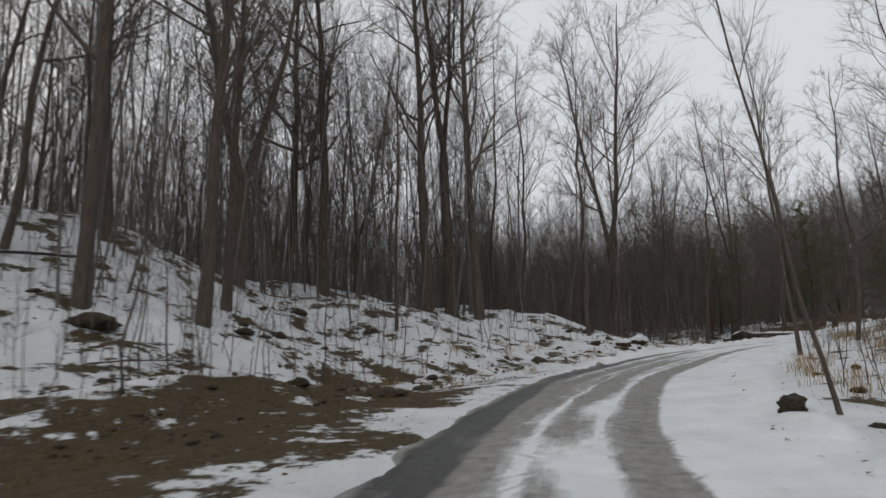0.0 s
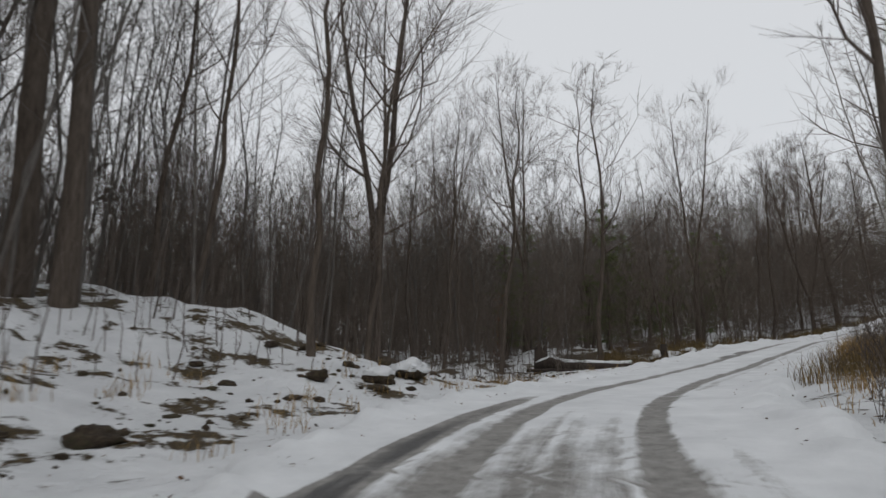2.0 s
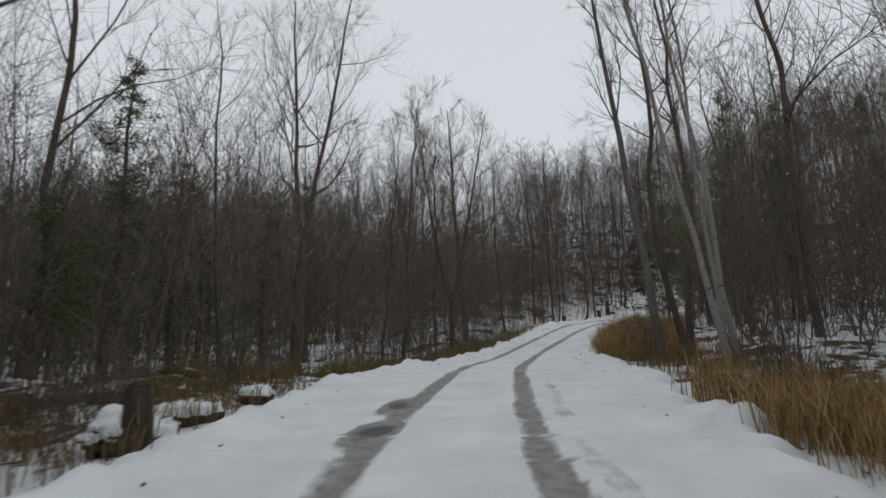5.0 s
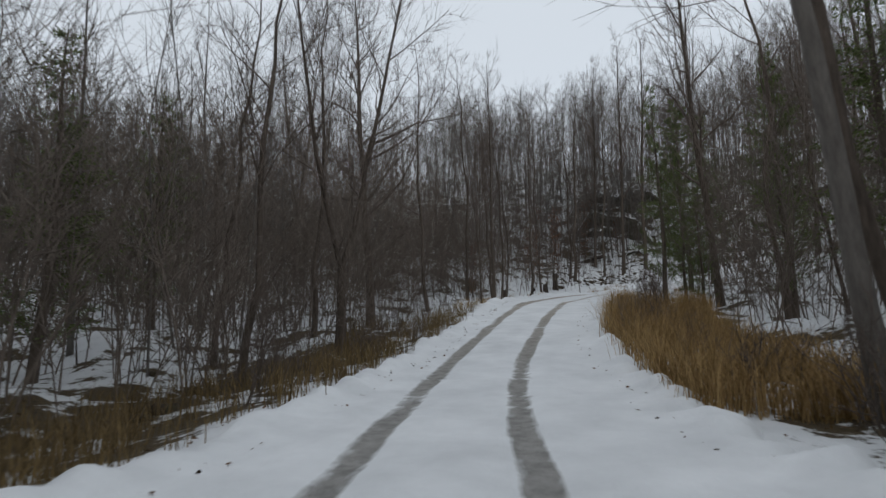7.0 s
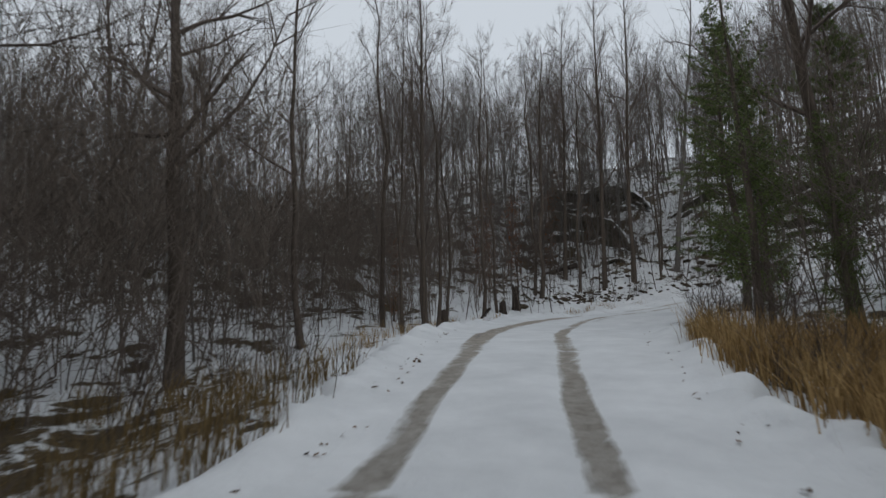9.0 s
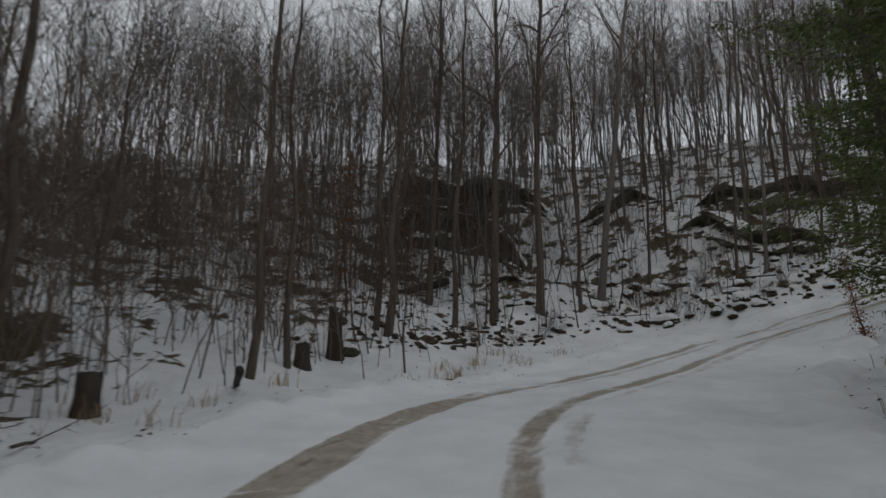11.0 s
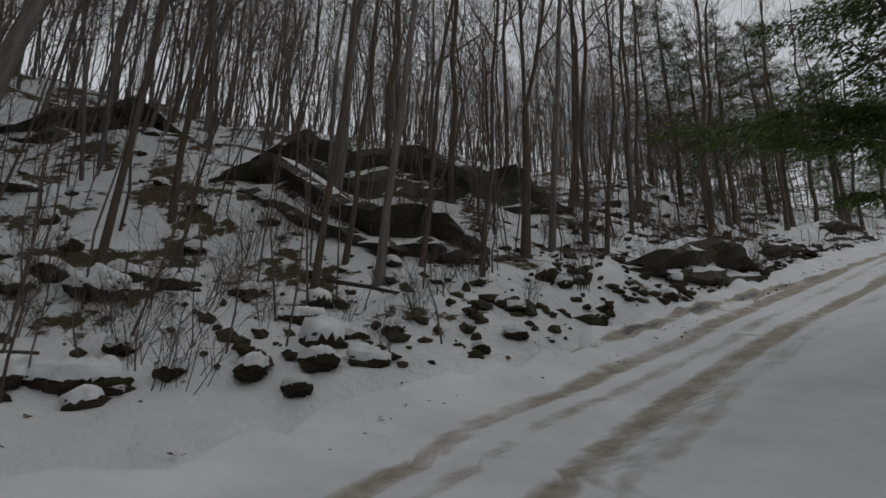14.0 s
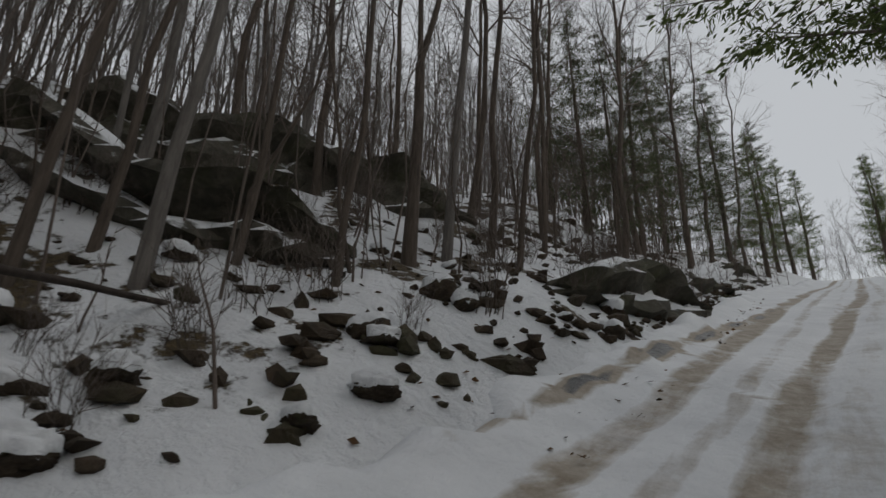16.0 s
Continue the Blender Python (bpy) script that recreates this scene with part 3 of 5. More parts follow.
def snow_cap(ob, seed, depth=0.16, low=0.30):
    """A soft lump of snow on the upper side of a stone, as a part of it."""
    bm = bmesh.new()
    bm.from_mesh(ob.data)
    top = max(v.co.z for v in bm.verts)
    off = Vector((seed * 3.7, seed, 0))
    bare = [f for f in bm.faces if f.calc_center_median().z + 0.35 * top * noise.noise(f.calc_center_median() * 1.6 + off) < low * top]
    bmesh.ops.delete(bm, geom=bare, context="FACES")
    bm.normal_update()
    for v in bm.verts:
        rim = v.is_boundary
        out = v.normal * (0.02 if rim else 0.07)
        v.co += Vector((out.x, out.y, max(out.z, 0) * 0.5 + (-0.03 if rim else depth * (0.75 + 0.6 * noise.noise(v.co * 2.2 + off)))))
    me = bpy.data.meshes.new("snow_cap")
    for f in bm.faces:
        f.smooth = True
    bm.to_mesh(me)
    bm.free()
    me.materials.append(SNOW)
    cap = new("snow_cap", me)
    cap.parent = ob
    tagged(cap, "soft lump of fresh snow")
    return ob


def ledge_mesh(points, tall, seed, back=1.6):
    """A broken step of bedrock along a line on the slope, with worn layers and a sloping top."""
    P = np.array(points, float)
    cut = np.r_[0, np.cumsum(np.linalg.norm(np.diff(P, axis=0), axis=1))]
    a = np.arange(0, cut[-1] + 0.01, 0.2)
    x, y = np.interp(a, cut, P[:, 0]), np.interp(a, cut, P[:, 1])
    ease = lambda v: np.convolve(np.pad(v, 6, mode="reflect", reflect_type="odd"), np.ones(13) / 13, "valid")
    x, y = ease(x), ease(y)
    q = np.array([noise.noise(Vector((v * 0.35, seed, 0))) for v in a])
    nx, ny = np.gradient(y), -np.gradient(x)
    k = np.hypot(nx, ny)
    nx, ny = nx / k, ny / k
    if height(x + nx, y + ny).sum() > height(x - nx, y - ny).sum():
        nx, ny = -nx, -ny
    x, y = x + nx * q * 0.6, y + ny * q * 0.6
    z0 = ease(height(x + nx * 0.3, y + ny * 0.3))
    ends = np.clip(np.minimum(a, a[-1] - a) / 1.6, 0, 1) ** 0.7
    rise = tall * ends * (0.95 + 0.28 * np.array([noise.noise(Vector((v * 0.4, seed, 3))) for v in a]))
    rows = []
    for u in (-0.5, 0.0, 0.14, 0.28, 0.42, 0.56, 0.7, 0.84, 1.0):
        out = []
        for i, v in enumerate(a):
            c = Vector((v * 0.8, u * tall * 1.6, seed))
            step = math.floor(4 * noise.noise(c) + 2.5 * noise.noise(c * 2.3)) / 4
            o = 0.42 * step + 0.16 * noise.noise(c * 3.1) - 0.15 * max(u, 0) + 0.22 * math.sin(9 * u + 2 * noise.noise(c * 0.6))
            out.append((x[i] + nx[i] * o, y[i] + ny[i] * o, z0[i] + rise[i] * u + 0.10 * noise.noise(c * 4)))
        rows.append(out)
    for w in (0.35, 0.9, back):
        bx, by = x - nx * (0.3 + w), y - ny * (0.3 + w)
        g = height(bx, by)
        top = z0 + rise * (1.03 - 0.1 * w) + 0.12 * np.array([noise.noise(Vector((v * 1.3, w, seed))) for v in a])
        rows.append(np.stack([bx, by, np.maximum(top, g - 0.1) if w < back else g - 0.35], 1).tolist())
    lumps = np.array([noise.noise(Vector((v * 1.1, seed, 9))) for v in a])
    deep = np.clip(0.5 + 1.3 * lumps, 0, 1) * ends * 0.16
    snow = [np.array(rows[8]) - np.stack([nx * (0.12 + 0.2 * lumps), ny * (0.12 + 0.2 * lumps), 0.02 + 0 * a], 1), np.array(rows[9]) + np.stack([0 * a, 0 * a, deep], 1),
            np.array(rows[10]) + np.stack([0 * a, 0 * a, deep * 1.1], 1), np.array(rows[11]) + np.stack([0 * a, 0 * a, 0.30 + 0 * a], 1)]
    geo, cap = Geo(), Geo()
    R, n = np.array(snow), len(a)
    i, j = np.arange(3)[:, None] * n, np.arange(n - 1)[None]
    cap.add(R.reshape(-1, 3), np.stack([i + j, i + j + 1, i + n + j + 1, i + n + j], -1).reshape(-1, 4))
    R = np.array(rows)
    i, j = np.arange(len(rows) - 1)[:, None] * n, np.arange(n - 1)[None]
    geo.add(R.reshape(-1, 3), np.stack([i + j, i + j + 1, i + n + j + 1, i + n + j], -1).reshape(-1, 4))
    return geo, cap


def stand(x, y, sink=0.0):
    return float(height(x, y)[0]) - sink


def put(ob, x, y, turn=0.0, size=1.0, sink=0.0, tilt=(0, 0), tall=1.0):
    m = pose(x, y, stand(x, y, sink), tilt[0], tilt[1], turn) @ Matrix.Diagonal((size, size, size * tall, 1))
    return copy_thing(ob, m)


def drop_source(ob):
    for o in (*ob.children_recursive, ob):
        bpy.data.objects.remove(o)


# ---------------------------------------------------------------- ground and road
def axis(lo, hi, fine, far):
    mid = np.arange(lo, hi + 0.01, fine)
    out = np.array([2, 5, 9, 15, 25, 45, 90, 180, 400, 900, 2000.0])
    return np.r_[(lo - out)[::-1], mid, hi + out]


gx, gy = axis(-48, 122, 0.66, 0), axis(-26, 96, 0.66, 0)
XX, YY = np.meshgrid(gx, gy, indexing="ij")
gs, gd, gz = locate(XX.ravel(), YY.ravel())
ZZ = height(XX.ravel(), YY.ravel())
sheet = Geo()
nx, ny = len(gx), len(gy)
ii = (np.arange(nx - 1)[:, None] * ny + np.arange(ny - 1)[None]).ravel()
sheet.add(np.stack([XX.ravel(), YY.ravel(), ZZ], 1), np.stack([ii, ii + ny, ii + ny + 1, ii + 1], 1))
ground = part("ground", sheet, GROUND)
tagged(ground, "uneven snow-covered forest floor with leaf litter showing through", "ground", kind="structure")
rim = np.where(gd > 0, np.interp(gs, [0, 76, 84, 92, 97, 101, 103], [0, 0, 1.2, 3.2, 2.6, 1.2, 0.3]) + strip_left(gs), edge_right(gs))
off = np.abs(gd) - rim
lit = np.full(len(gs), 0.34) + 0.08 * (off > 4) + 0.07 * np.clip((off - 1.5) / 3, 0, 1) * (gs > 84) * (gd > 0)
lit -= 0.28 * np.clip(1.2 - off, 0, 1) * np.where(gd > 0, np.clip((gs - 16) / 6, 0, 1), 1)
lit += 0.55 * np.exp(-((gd - 5.6) / 2.2) ** 2) * np.clip((19 - gs) / 6, 0, 1) * np.clip((gs + 30) / 10, 0, 1)
lit += 0.32 * np.exp(-((off - 2.2) / 2.0) ** 2) * (gd < 0) * np.clip((gs - 30) / 6, 0, 1) * np.clip((80 - gs) / 6, 0, 1)
lit += 0.36 * np.exp(-((off - 3.5) / 3.0) ** 2) * (gd > 0) * np.clip((gs - 40) / 6, 0, 1) * np.clip((76 - gs) / 6, 0, 1)
a = ground.data.attributes.new("litter", "FLOAT", "POINT")
a.data.foreach_set("value", lit)

pick = np.where((ARC > -20) & (ARC < 150))[0]
S2, U2 = np.meshgrid(ARC[pick], np.linspace(0, 1, 72), indexing="ij")
ragged = 0.22 * np.sin(S2 * 1.9) * np.sin(S2 * 0.63 + 1) + 0.12 * np.sin(S2 * 5.1) * np.sin(S2 * 1.1) + 0.07 * np.sin(S2 * 9.7 + 2)
D2 = -(edge_right(S2) + 0.25 + ragged) * (1 - U2) + (strip_left(S2) + 0.25 + ragged[:, ::-1] * np.sin(S2 * 0.8)) * U2
px = LINE[pick, 0][:, None] + LEFT[pick, 0][:, None] * D2
py = LINE[pick, 1][:, None] + LEFT[pick, 1][:, None] * D2
wob = 0.03 * np.sin(S2 * 0.23) + 0.02 * np.sin(S2 * 0.71 + 1) + 0.012 * np.sin(S2 * 2.3)
rut_l = wob + np.interp(S2, [0, 15, 33, 44, 63, 74, 83, 97, 102, 106, 118], [1.25, 1.2, 1.17, 1.17, 0.93, 1.15, 1.42, 1.55, 1.35, 1.0, 0.85])
rut_r = wob + np.interp(S2, [0, 15, 33, 44, 63, 74, 83, 97, 102, 106, 118], [-1.05, -0.9, -0.65, -0.62, -0.46, -0.40, -0.38, 0.17, 0.2, 0.15, -0.55])
gauge = np.interp(S2, [0, 30, 60, 80], [0.30, 0.26, 0.19, 0.21])
rut = np.exp(-((D2 - rut_l) / gauge) ** 4) + np.exp(-((D2 - rut_r) / gauge) ** 4)
edge = np.clip((np.abs(U2 - 0.5) - 0.44) / 0.06, 0, 1)
pz = height(px.ravel(), py.ravel(), False).reshape(px.shape) + 0.03 - 0.035 * rut - 0.25 * edge ** 2 + 0.07 * np.exp(-((np.abs(U2 - 0.5) - 0.42) / 0.05) ** 2) * (1 + ragged * 4) * np.where(U2 > 0.5, np.clip((S2 - 15) / 6, 0, 1), 1)
pz += 0.015 * np.sin(3 * D2 + S2) * np.sin(1.7 * S2 + D2)
bank = np.exp(-((np.abs(U2 - 0.5) - 0.43) / 0.06) ** 2) * np.where(U2 > 0.5, np.clip((S2 - 15) / 6, 0, 1), 1)
pz += bank * (0.05 * np.sin(5.3 * S2 + 4 * D2) * np.sin(3.1 * S2 - 2 * D2) + 0.04 * np.sin(8.7 * S2 - 5 * D2 + 1) + 0.04)
strip = Geo()
nx, ny = px.shape
ii = (np.arange(nx - 1)[:, None] * ny + np.arange(ny - 1)[None]).ravel()
strip.add(np.stack([px.ravel(), py.ravel(), pz.ravel()], 1), np.stack([ii, ii + ny, ii + ny + 1, ii + 1], 1)[:, ::-1])
road = part("road", strip, TRACK)
tagged(road, "narrow snow-covered road with two slushy wheel tracks", "road", kind="structure")
wear = np.interp(S2, [-40, 0, 14, 24, 34, 60, 76, 100, 160], [0.9, 0.9, 0.8, 0.72, 0.66, 0.68, 0.62, 0.60, 0.6]) * np.clip(rut, 0, 1)
# Bare wet asphalt along the outer side of the first bend.
wear = np.maximum(wear, np.interp(S2, [-40, 0, 18, 27, 31], [1.15, 1.15, 1.05, 0.9, 0.0]) * np.exp(-((D2 - np.interp(S2, [0, 8, 14, 20, 27], [1.45, 1.45, 1.75, 2.0, 1.9])) / np.interp(S2, [0, 8, 14, 24], [0.62, 0.58, 0.42, 0.26])) ** 4))
# A second, fainter pair of tracks.
wear = np.maximum(wear, np.interp(S2, [27, 31, 50, 58, 80, 88], [0, 0.42, 0.40, 0, 0, 0.42]) * np.exp(-((D2 - rut_r + 0.46) / 0.2) ** 4))
wear = np.maximum(wear, np.interp(S2, [84, 92, 150], [0, 0.46, 0.46]) * np.exp(-((D2 - rut_l + 0.5) / 0.15) ** 4))
# Melted spots.
wear = np.maximum(wear, 1.05 * np.exp(-((S2 - 46.0) / 2.6) ** 4) * np.exp(-((D2 - 1.25) / 0.34) ** 4) * (0.3 + 0.7 * np.sin(1.5 * S2 + 2 * D2) ** 2))
wear = np.maximum(wear, 1.0 * np.exp(-((S2 - 39.6) / 0.7) ** 2) * np.exp(-((D2 + 0.75) / 0.16) ** 2))
wear = np.maximum(wear, np.interp(S2, [74, 79, 88, 94], [0.0, 1.0, 0.95, 0.0]) * np.exp(-((D2 - rut_l - 0.22) / 0.11) ** 2))
strip_d = np.interp(S2, [103, 105, 108, 113, 122], [1.8, 1.62, 1.42, 1.1, 0.9])
wear = np.maximum(wear, np.interp(S2, [103.2, 105.0, 112, 124], [0.0, 1.1, 1.0, 0.5]) * np.exp(-((D2 - strip_d) / 0.13) ** 2) * (0.55 + 0.6 * np.sin(1.7 * S2 + 1) ** 2))
wear = np.maximum(wear, 0.42 * np.exp(-((D2 + 0.1 - wob) / 0.16) ** 2) * np.interp(S2, [-40, 20, 40, 92, 100], [1, 1, 0, 0, 1]))
ridge = sum(np.exp(-((D2 - c - wob) / 0.055) ** 2) for c in (0.38, -0.45, -1.35))
wear = wear * (0.93 + 0.10 * np.sin(1.1 * S2 + 2.0 * D2) * np.sin(0.7 * S2 - 3.1 * D2)) - np.interp(S2, [0, 30, 44], [0.5, 0.4, 0]) * ridge * (0.65 + 0.35 * np.sin(0.9 * S2))
uv = road.data.uv_layers.new(name="along")
corner = np.empty(len(road.data.loops), int)
road.data.loops.foreach_get("vertex_index", corner)
uv.data.foreach_set("uv", np.stack([D2.ravel()[corner], S2.ravel()[corner]], 1).ravel())
streak = 0.12 * np.sin(D2 * 6.1 + 1.3 * np.sin(S2 * 0.17))
wear = np.maximum(wear, np.interp(S2, [0, 12, 22, 34], [0.64, 0.62, 0.52, 0.0]) * np.exp(-((D2 - 0.1) / 1.9) ** 4) + streak * np.interp(S2, [0, 20, 36], [1, 1, 0]) * (np.abs(D2) < 2) - np.interp(S2, [0, 30, 44], [0.28, 0.24, 0]) * ridge)
wear -= 0.45 * np.exp(-((D2 + 0.05 - 0.1 * np.sin(S2)) / 0.42) ** 2) * np.interp(S2, [0, 9, 14], [1, 1, 0]) * (0.7 + 0.3 * np.sin(1.3 * S2))
a = road.data.attributes.new("wear", "FLOAT", "POINT")
a.data.foreach_set("value", wear.ravel())
a = road.data.attributes.new("mud", "FLOAT", "POINT")
a.data.foreach_set("value", np.interp(S2, [60, 78, 100], [0.0, 0.45, 0.7]).ravel())

# ---------------------------------------------------------------- trees
rng = np.random.default_rng(5)
placed = []


def lean_turn(x, y, lean, turn):
    """A pose that stands at x, y, leans by lean and is turned round its axis."""
    up = Vector((lean[0], lean[1], 1)).normalized()
    q = Vector((0, 0, 1)).rotation_difference(up).to_matrix().to_4x4()
    return Matrix.Translation((x, y, stand(x, y, 0.05))) @ q @ pose(0, 0, 0, 0, 0, turn)


def set_tree(src, x, y, wide, tall, lean, label, category="tree", group="bare trees in the wood", turn=None):
    turn = rng.uniform(0, 360) if turn is None else turn
    ob = copy_thing(src, lean_turn(x, y, lean, turn) @ Matrix.Diagonal((wide, wide, tall, 1)))
    placed.append((x, y))
    return tagged(ob, label, category, group)


BIG = [bare_tree(11 + k, 25, 0.30, 0.30, 26, 0.26, 8, 7, wild=0.045, twig_r=0.009) for k in range(3)]
FORKED = [bare_tree(31 + k, 25, 0.33, 0.3, 24, 0.30, 9, 8, fork=(0.26, 0.36, 0.45)[k], wild=0.045, twig_r=0.009) for k in range(3)]
SLIM = [bare_tree(51 + k, 18, 0.11, 0.32, 15, 0.25, 6, 6, wild=0.08, steep=0.8, twig_r=0.008) for k in range(6)]
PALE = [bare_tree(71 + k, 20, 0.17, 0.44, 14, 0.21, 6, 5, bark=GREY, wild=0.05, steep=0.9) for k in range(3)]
YOUNG = [sapling(91 + k, 5.0, 0.028, 12) for k in range(6)]
BUSH = [shrub(111 + k, 1.6) for k in range(4)]
WHITE = [bare_tree(131 + k, 16, 0.10, 0.42, 12, 0.17, 5, 5, bark=BIRCH, wild=0.07, steep=0.9) for k in range(2)]
KINDS = {
    "big": (BIG, 0.60, 25, "tall bare hardwood with a thick dark trunk in the snow"),
    "forked": (FORKED, 0.66, 25, "tall bare hardwood whose dark trunk forks into limbs"),
    "slim": (SLIM, 0.22, 18, "slim bare tree with a dark trunk on the snowy forest floor"),
    "pale": (PALE, 0.34, 20, "bare tree with a pale grey trunk on the snowy slope"),
    "birch": (WHITE, 0.20, 16, "leaning birch with whitish bark beside the snowy road")}


def tree(kind, x, y, thick, tall, lx=0.0, ly=0.0, which=0, turn=None):
    src, d0, h0, label = KINDS[kind]
    k = tall / h0
    return set_tree(src[which % len(src)], x, y, (thick / d0) ** 0.75 * k ** 0.25, k, (lx, ly), label, turn=turn)


# Wood round the snowy mound by the first bend.
tree("big", -9.45, 15.6, 0.38, 22, 0.03, 0, 0)
tree("big", -7.0, 17.6, 0.36, 22, 0.04, 0, 1)
tree("forked", -8.4, 25.2, 0.62, 25, 0.0, 0, 0, 20)
tree("big", -12.3, 22.0, 0.40, 24, -0.03, 0, 2)
tree("big", -5.6, 31.0, 0.50, 26, -0.02, 0, 1)
tree("big", -0.2, 32.6, 0.50, 27, -0.04, 0, 0)
tree("forked", 1.2, 33.6, 0.70, 27, 0.0, 0, 2, 75)
tree("big", 2.6, 31.8, 0.50, 26, 0.0, 0, 2)
tree("slim", -1.6, 25.2, 0.15, 17, 0.03, -0.02, 1)
tree("big", -8.5, 35.5, 0.5, 25, 0.02, 0, 1)
tree("slim", -13.6, 18.4, 0.25, 20, 0.04, 0, 3)
tree("slim", -16.5, 21.5, 0.25, 20, 0.02, 0, 4)
tree("big", -15.5, 27.5, 0.42, 24, -0.01, 0, 0)
tree("forked", 15.4, 48.0, 0.82, 28, -0.01, 0.01, 1, 130)
tree("slim", 8.1, 30.4, 0.20, 17, 0.03, 0, 0)
tree("slim", 10.2, 32.6, 0.19, 14, 0.09, -0.05, 2)
tree("slim", 5.4, 35.4, 0.22, 18, 0.05, 0, 5)
tree("slim", 4.1, 38.5, 0.24, 20, 0.03, 0.01, 4)
tree("slim", 12.6, 40.0, 0.25, 19, 0.02, 0.01, 3)
tree("slim", 18.3, 39.0, 0.24, 14, 0.10, -0.05, 1)
tree("slim", 15.8, 39.6, 0.16, 13, 0.08, 0.0, 4)
tree("slim", 23.4, 38.4, 0.28, 15, 0.01, -0.01, 2)
tree("forked", 26.0, 49.0, 0.4, 19, 0.0, 0.0, 1)
tree("slim", 28.5, 46.0, 0.26, 18, 0.0, 0.0, 4)
# Open side of the first bend.
tree("slim", 11.8, 19.0, 0.13, 12.0, -0.02, 0.02, 1)
tree("slim", 5.5, 8.3, 0.06, 9.5, -0.14, 0.05, 4)
tree("slim", 16.8, 18.2, 0.14, 13, -0.04, 0.03, 4)
tree("slim", 14.5, 20.0, 0.14, 10, 0.05, 0.0, 3)
tree("slim", 19.0, 20.5, 0.18, 15, 0.0, 0.04, 0)
tree("slim", 23.5, 24.0, 0.18, 15, 0.02, 0.03, 2)
# Birches and tall clump beyond the grass.
tree("birch", 35.5, 30.9, 0.13, 16, -0.10, 0.15, 0)
tree("birch", 35.9, 30.7, 0.12, 16, -0.05, 0.09, 1)
tree("birch", 36.2, 31.0, 0.10, 15, -0.01, 0.03, 0)
tree("pale", 41.5, 33.3, 0.30, 17, -0.06, 0.09, 0)
tree("slim", 42.2, 32.6, 0.25, 18, -0.02, 0.06, 3)
tree("slim", 41.0, 32.4, 0.22, 17, 0.03, 0.02, 5)
tree("slim", 38.5, 29.0, 0.22, 17, 0.03, 0.03, 1)
tree("slim", 31.5, 25.8, 0.22, 16, 0.0, 0.02, 5)
# Straight stretch.
tree("forked", 49.3, 45.4, 0.30, 14, 0.0, -0.02, 0)
tree("slim", 50.5, 47.2, 0.2, 13, 0.0, 0.015, 2)
tree("slim", 46.2, 46.6, 0.24, 15, 0.09, -0.04, 4)
tree("slim", 47.4, 48.6, 0.20, 14, 0.09, -0.04, 0)
tree("big", 58.6, 49.4, 0.42, 18, -0.02, 0.06, 1)
tree("big", 62.3, 33.8, 0.33, 18, -0.01, 0.03, 0)
tree("slim", 57.0, 32.0, 0.24, 17, 0.0, 0.03, 3)
# Lower side of the second bend.
tree("forked", 63.3, 45.3, 0.09, 11, 0.0, 0.03, 1)
tree("big", 64.3, 44.9, 0.15, 14, 0.01, -0.01, 2)
tree("slim", 64.95, 44.7, 0.13, 12, 0.0, 0.01, 5)
tree("slim", 65.6, 44.6, 0.10, 11, 0.02, 0.0, 3)
tree("slim", 66.5, 47.2, 0.2, 15, 0.01, 0.02, 1)
tree("slim", 61.5, 47.6, 0.2, 15, 0.0, 0.03, 3)
tree("slim", 69.0, 46.4, 0.16, 14, 0.0, 0.03, 0)
tree("slim", 74.0, 45.1, 0.17, 15, 0.05, 0.0, 2)
tree("slim", 75.4, 44.7, 0.14, 14, 0.02, 0.0, 4)
tree("slim", 79.6, 43.0, 0.27, 16, 0.04, -0.02, 2)
tree("slim", 80.0, 43.4, 0.20, 15, 0.02, 0.0, 4)
# Rocky hillside.
tree("big", 83.3, 39.6, 0.25, 20, 0.0, -0.02, 0)
tree("big", 83.5, 37.9, 0.24, 20, 0.0, -0.04, 1)
tree("pale", 85.1, 35.3, 0.28, 20, -0.05, -0.13, 0)
tree("big", 84.6, 42.0, 0.22, 18, 0.0, -0.04, 2)
tree("slim", 84.0, 36.3, 0.13, 14, 0.0, -0.03, 2)
tree("slim", 85.2, 36.2, 0.13, 15, 0.02, -0.03, 5)
tree("slim", 82.0, 41.0, 0.18, 16, -0.02, -0.02, 4)
tree("slim", 83.7, 30.6, 0.10, 14, -0.04, -0.06, 1)
tree("slim", 84.0, 29.9, 0.09, 13, -0.03, -0.05, 0)
tree("pale", 83.1, 29.8, 0.12, 15, -0.05, -0.07, 1)
tree("slim", 83.3, 28.8, 0.08, 13, -0.04, -0.05, 3)
tree("slim", 82.5, 28.1, 0.08, 11, -0.05, -0.07, 2)
tree("forked", 82.9, 26.5, 0.15, 12, -0.03, -0.02, 1, 60)
tree("pale", 82.95, 25.6, 0.12, 15, -0.05, -0.04, 0)
tree("slim", 83.1, 24.2, 0.12, 14, -0.04, 0.0, 2)
tree("slim", 82.5, 24.3, 0.09, 12, -0.03, -0.02, 5)
tree("slim", 85.6, 33.2, 0.11, 15, -0.04, -0.05, 1)
tree("slim", 86.8, 31.9, 0.12, 15, -0.05, -0.03, 3)
tree("pale", 87.3, 28.2, 0.2, 17, -0.05, -0.05, 2)
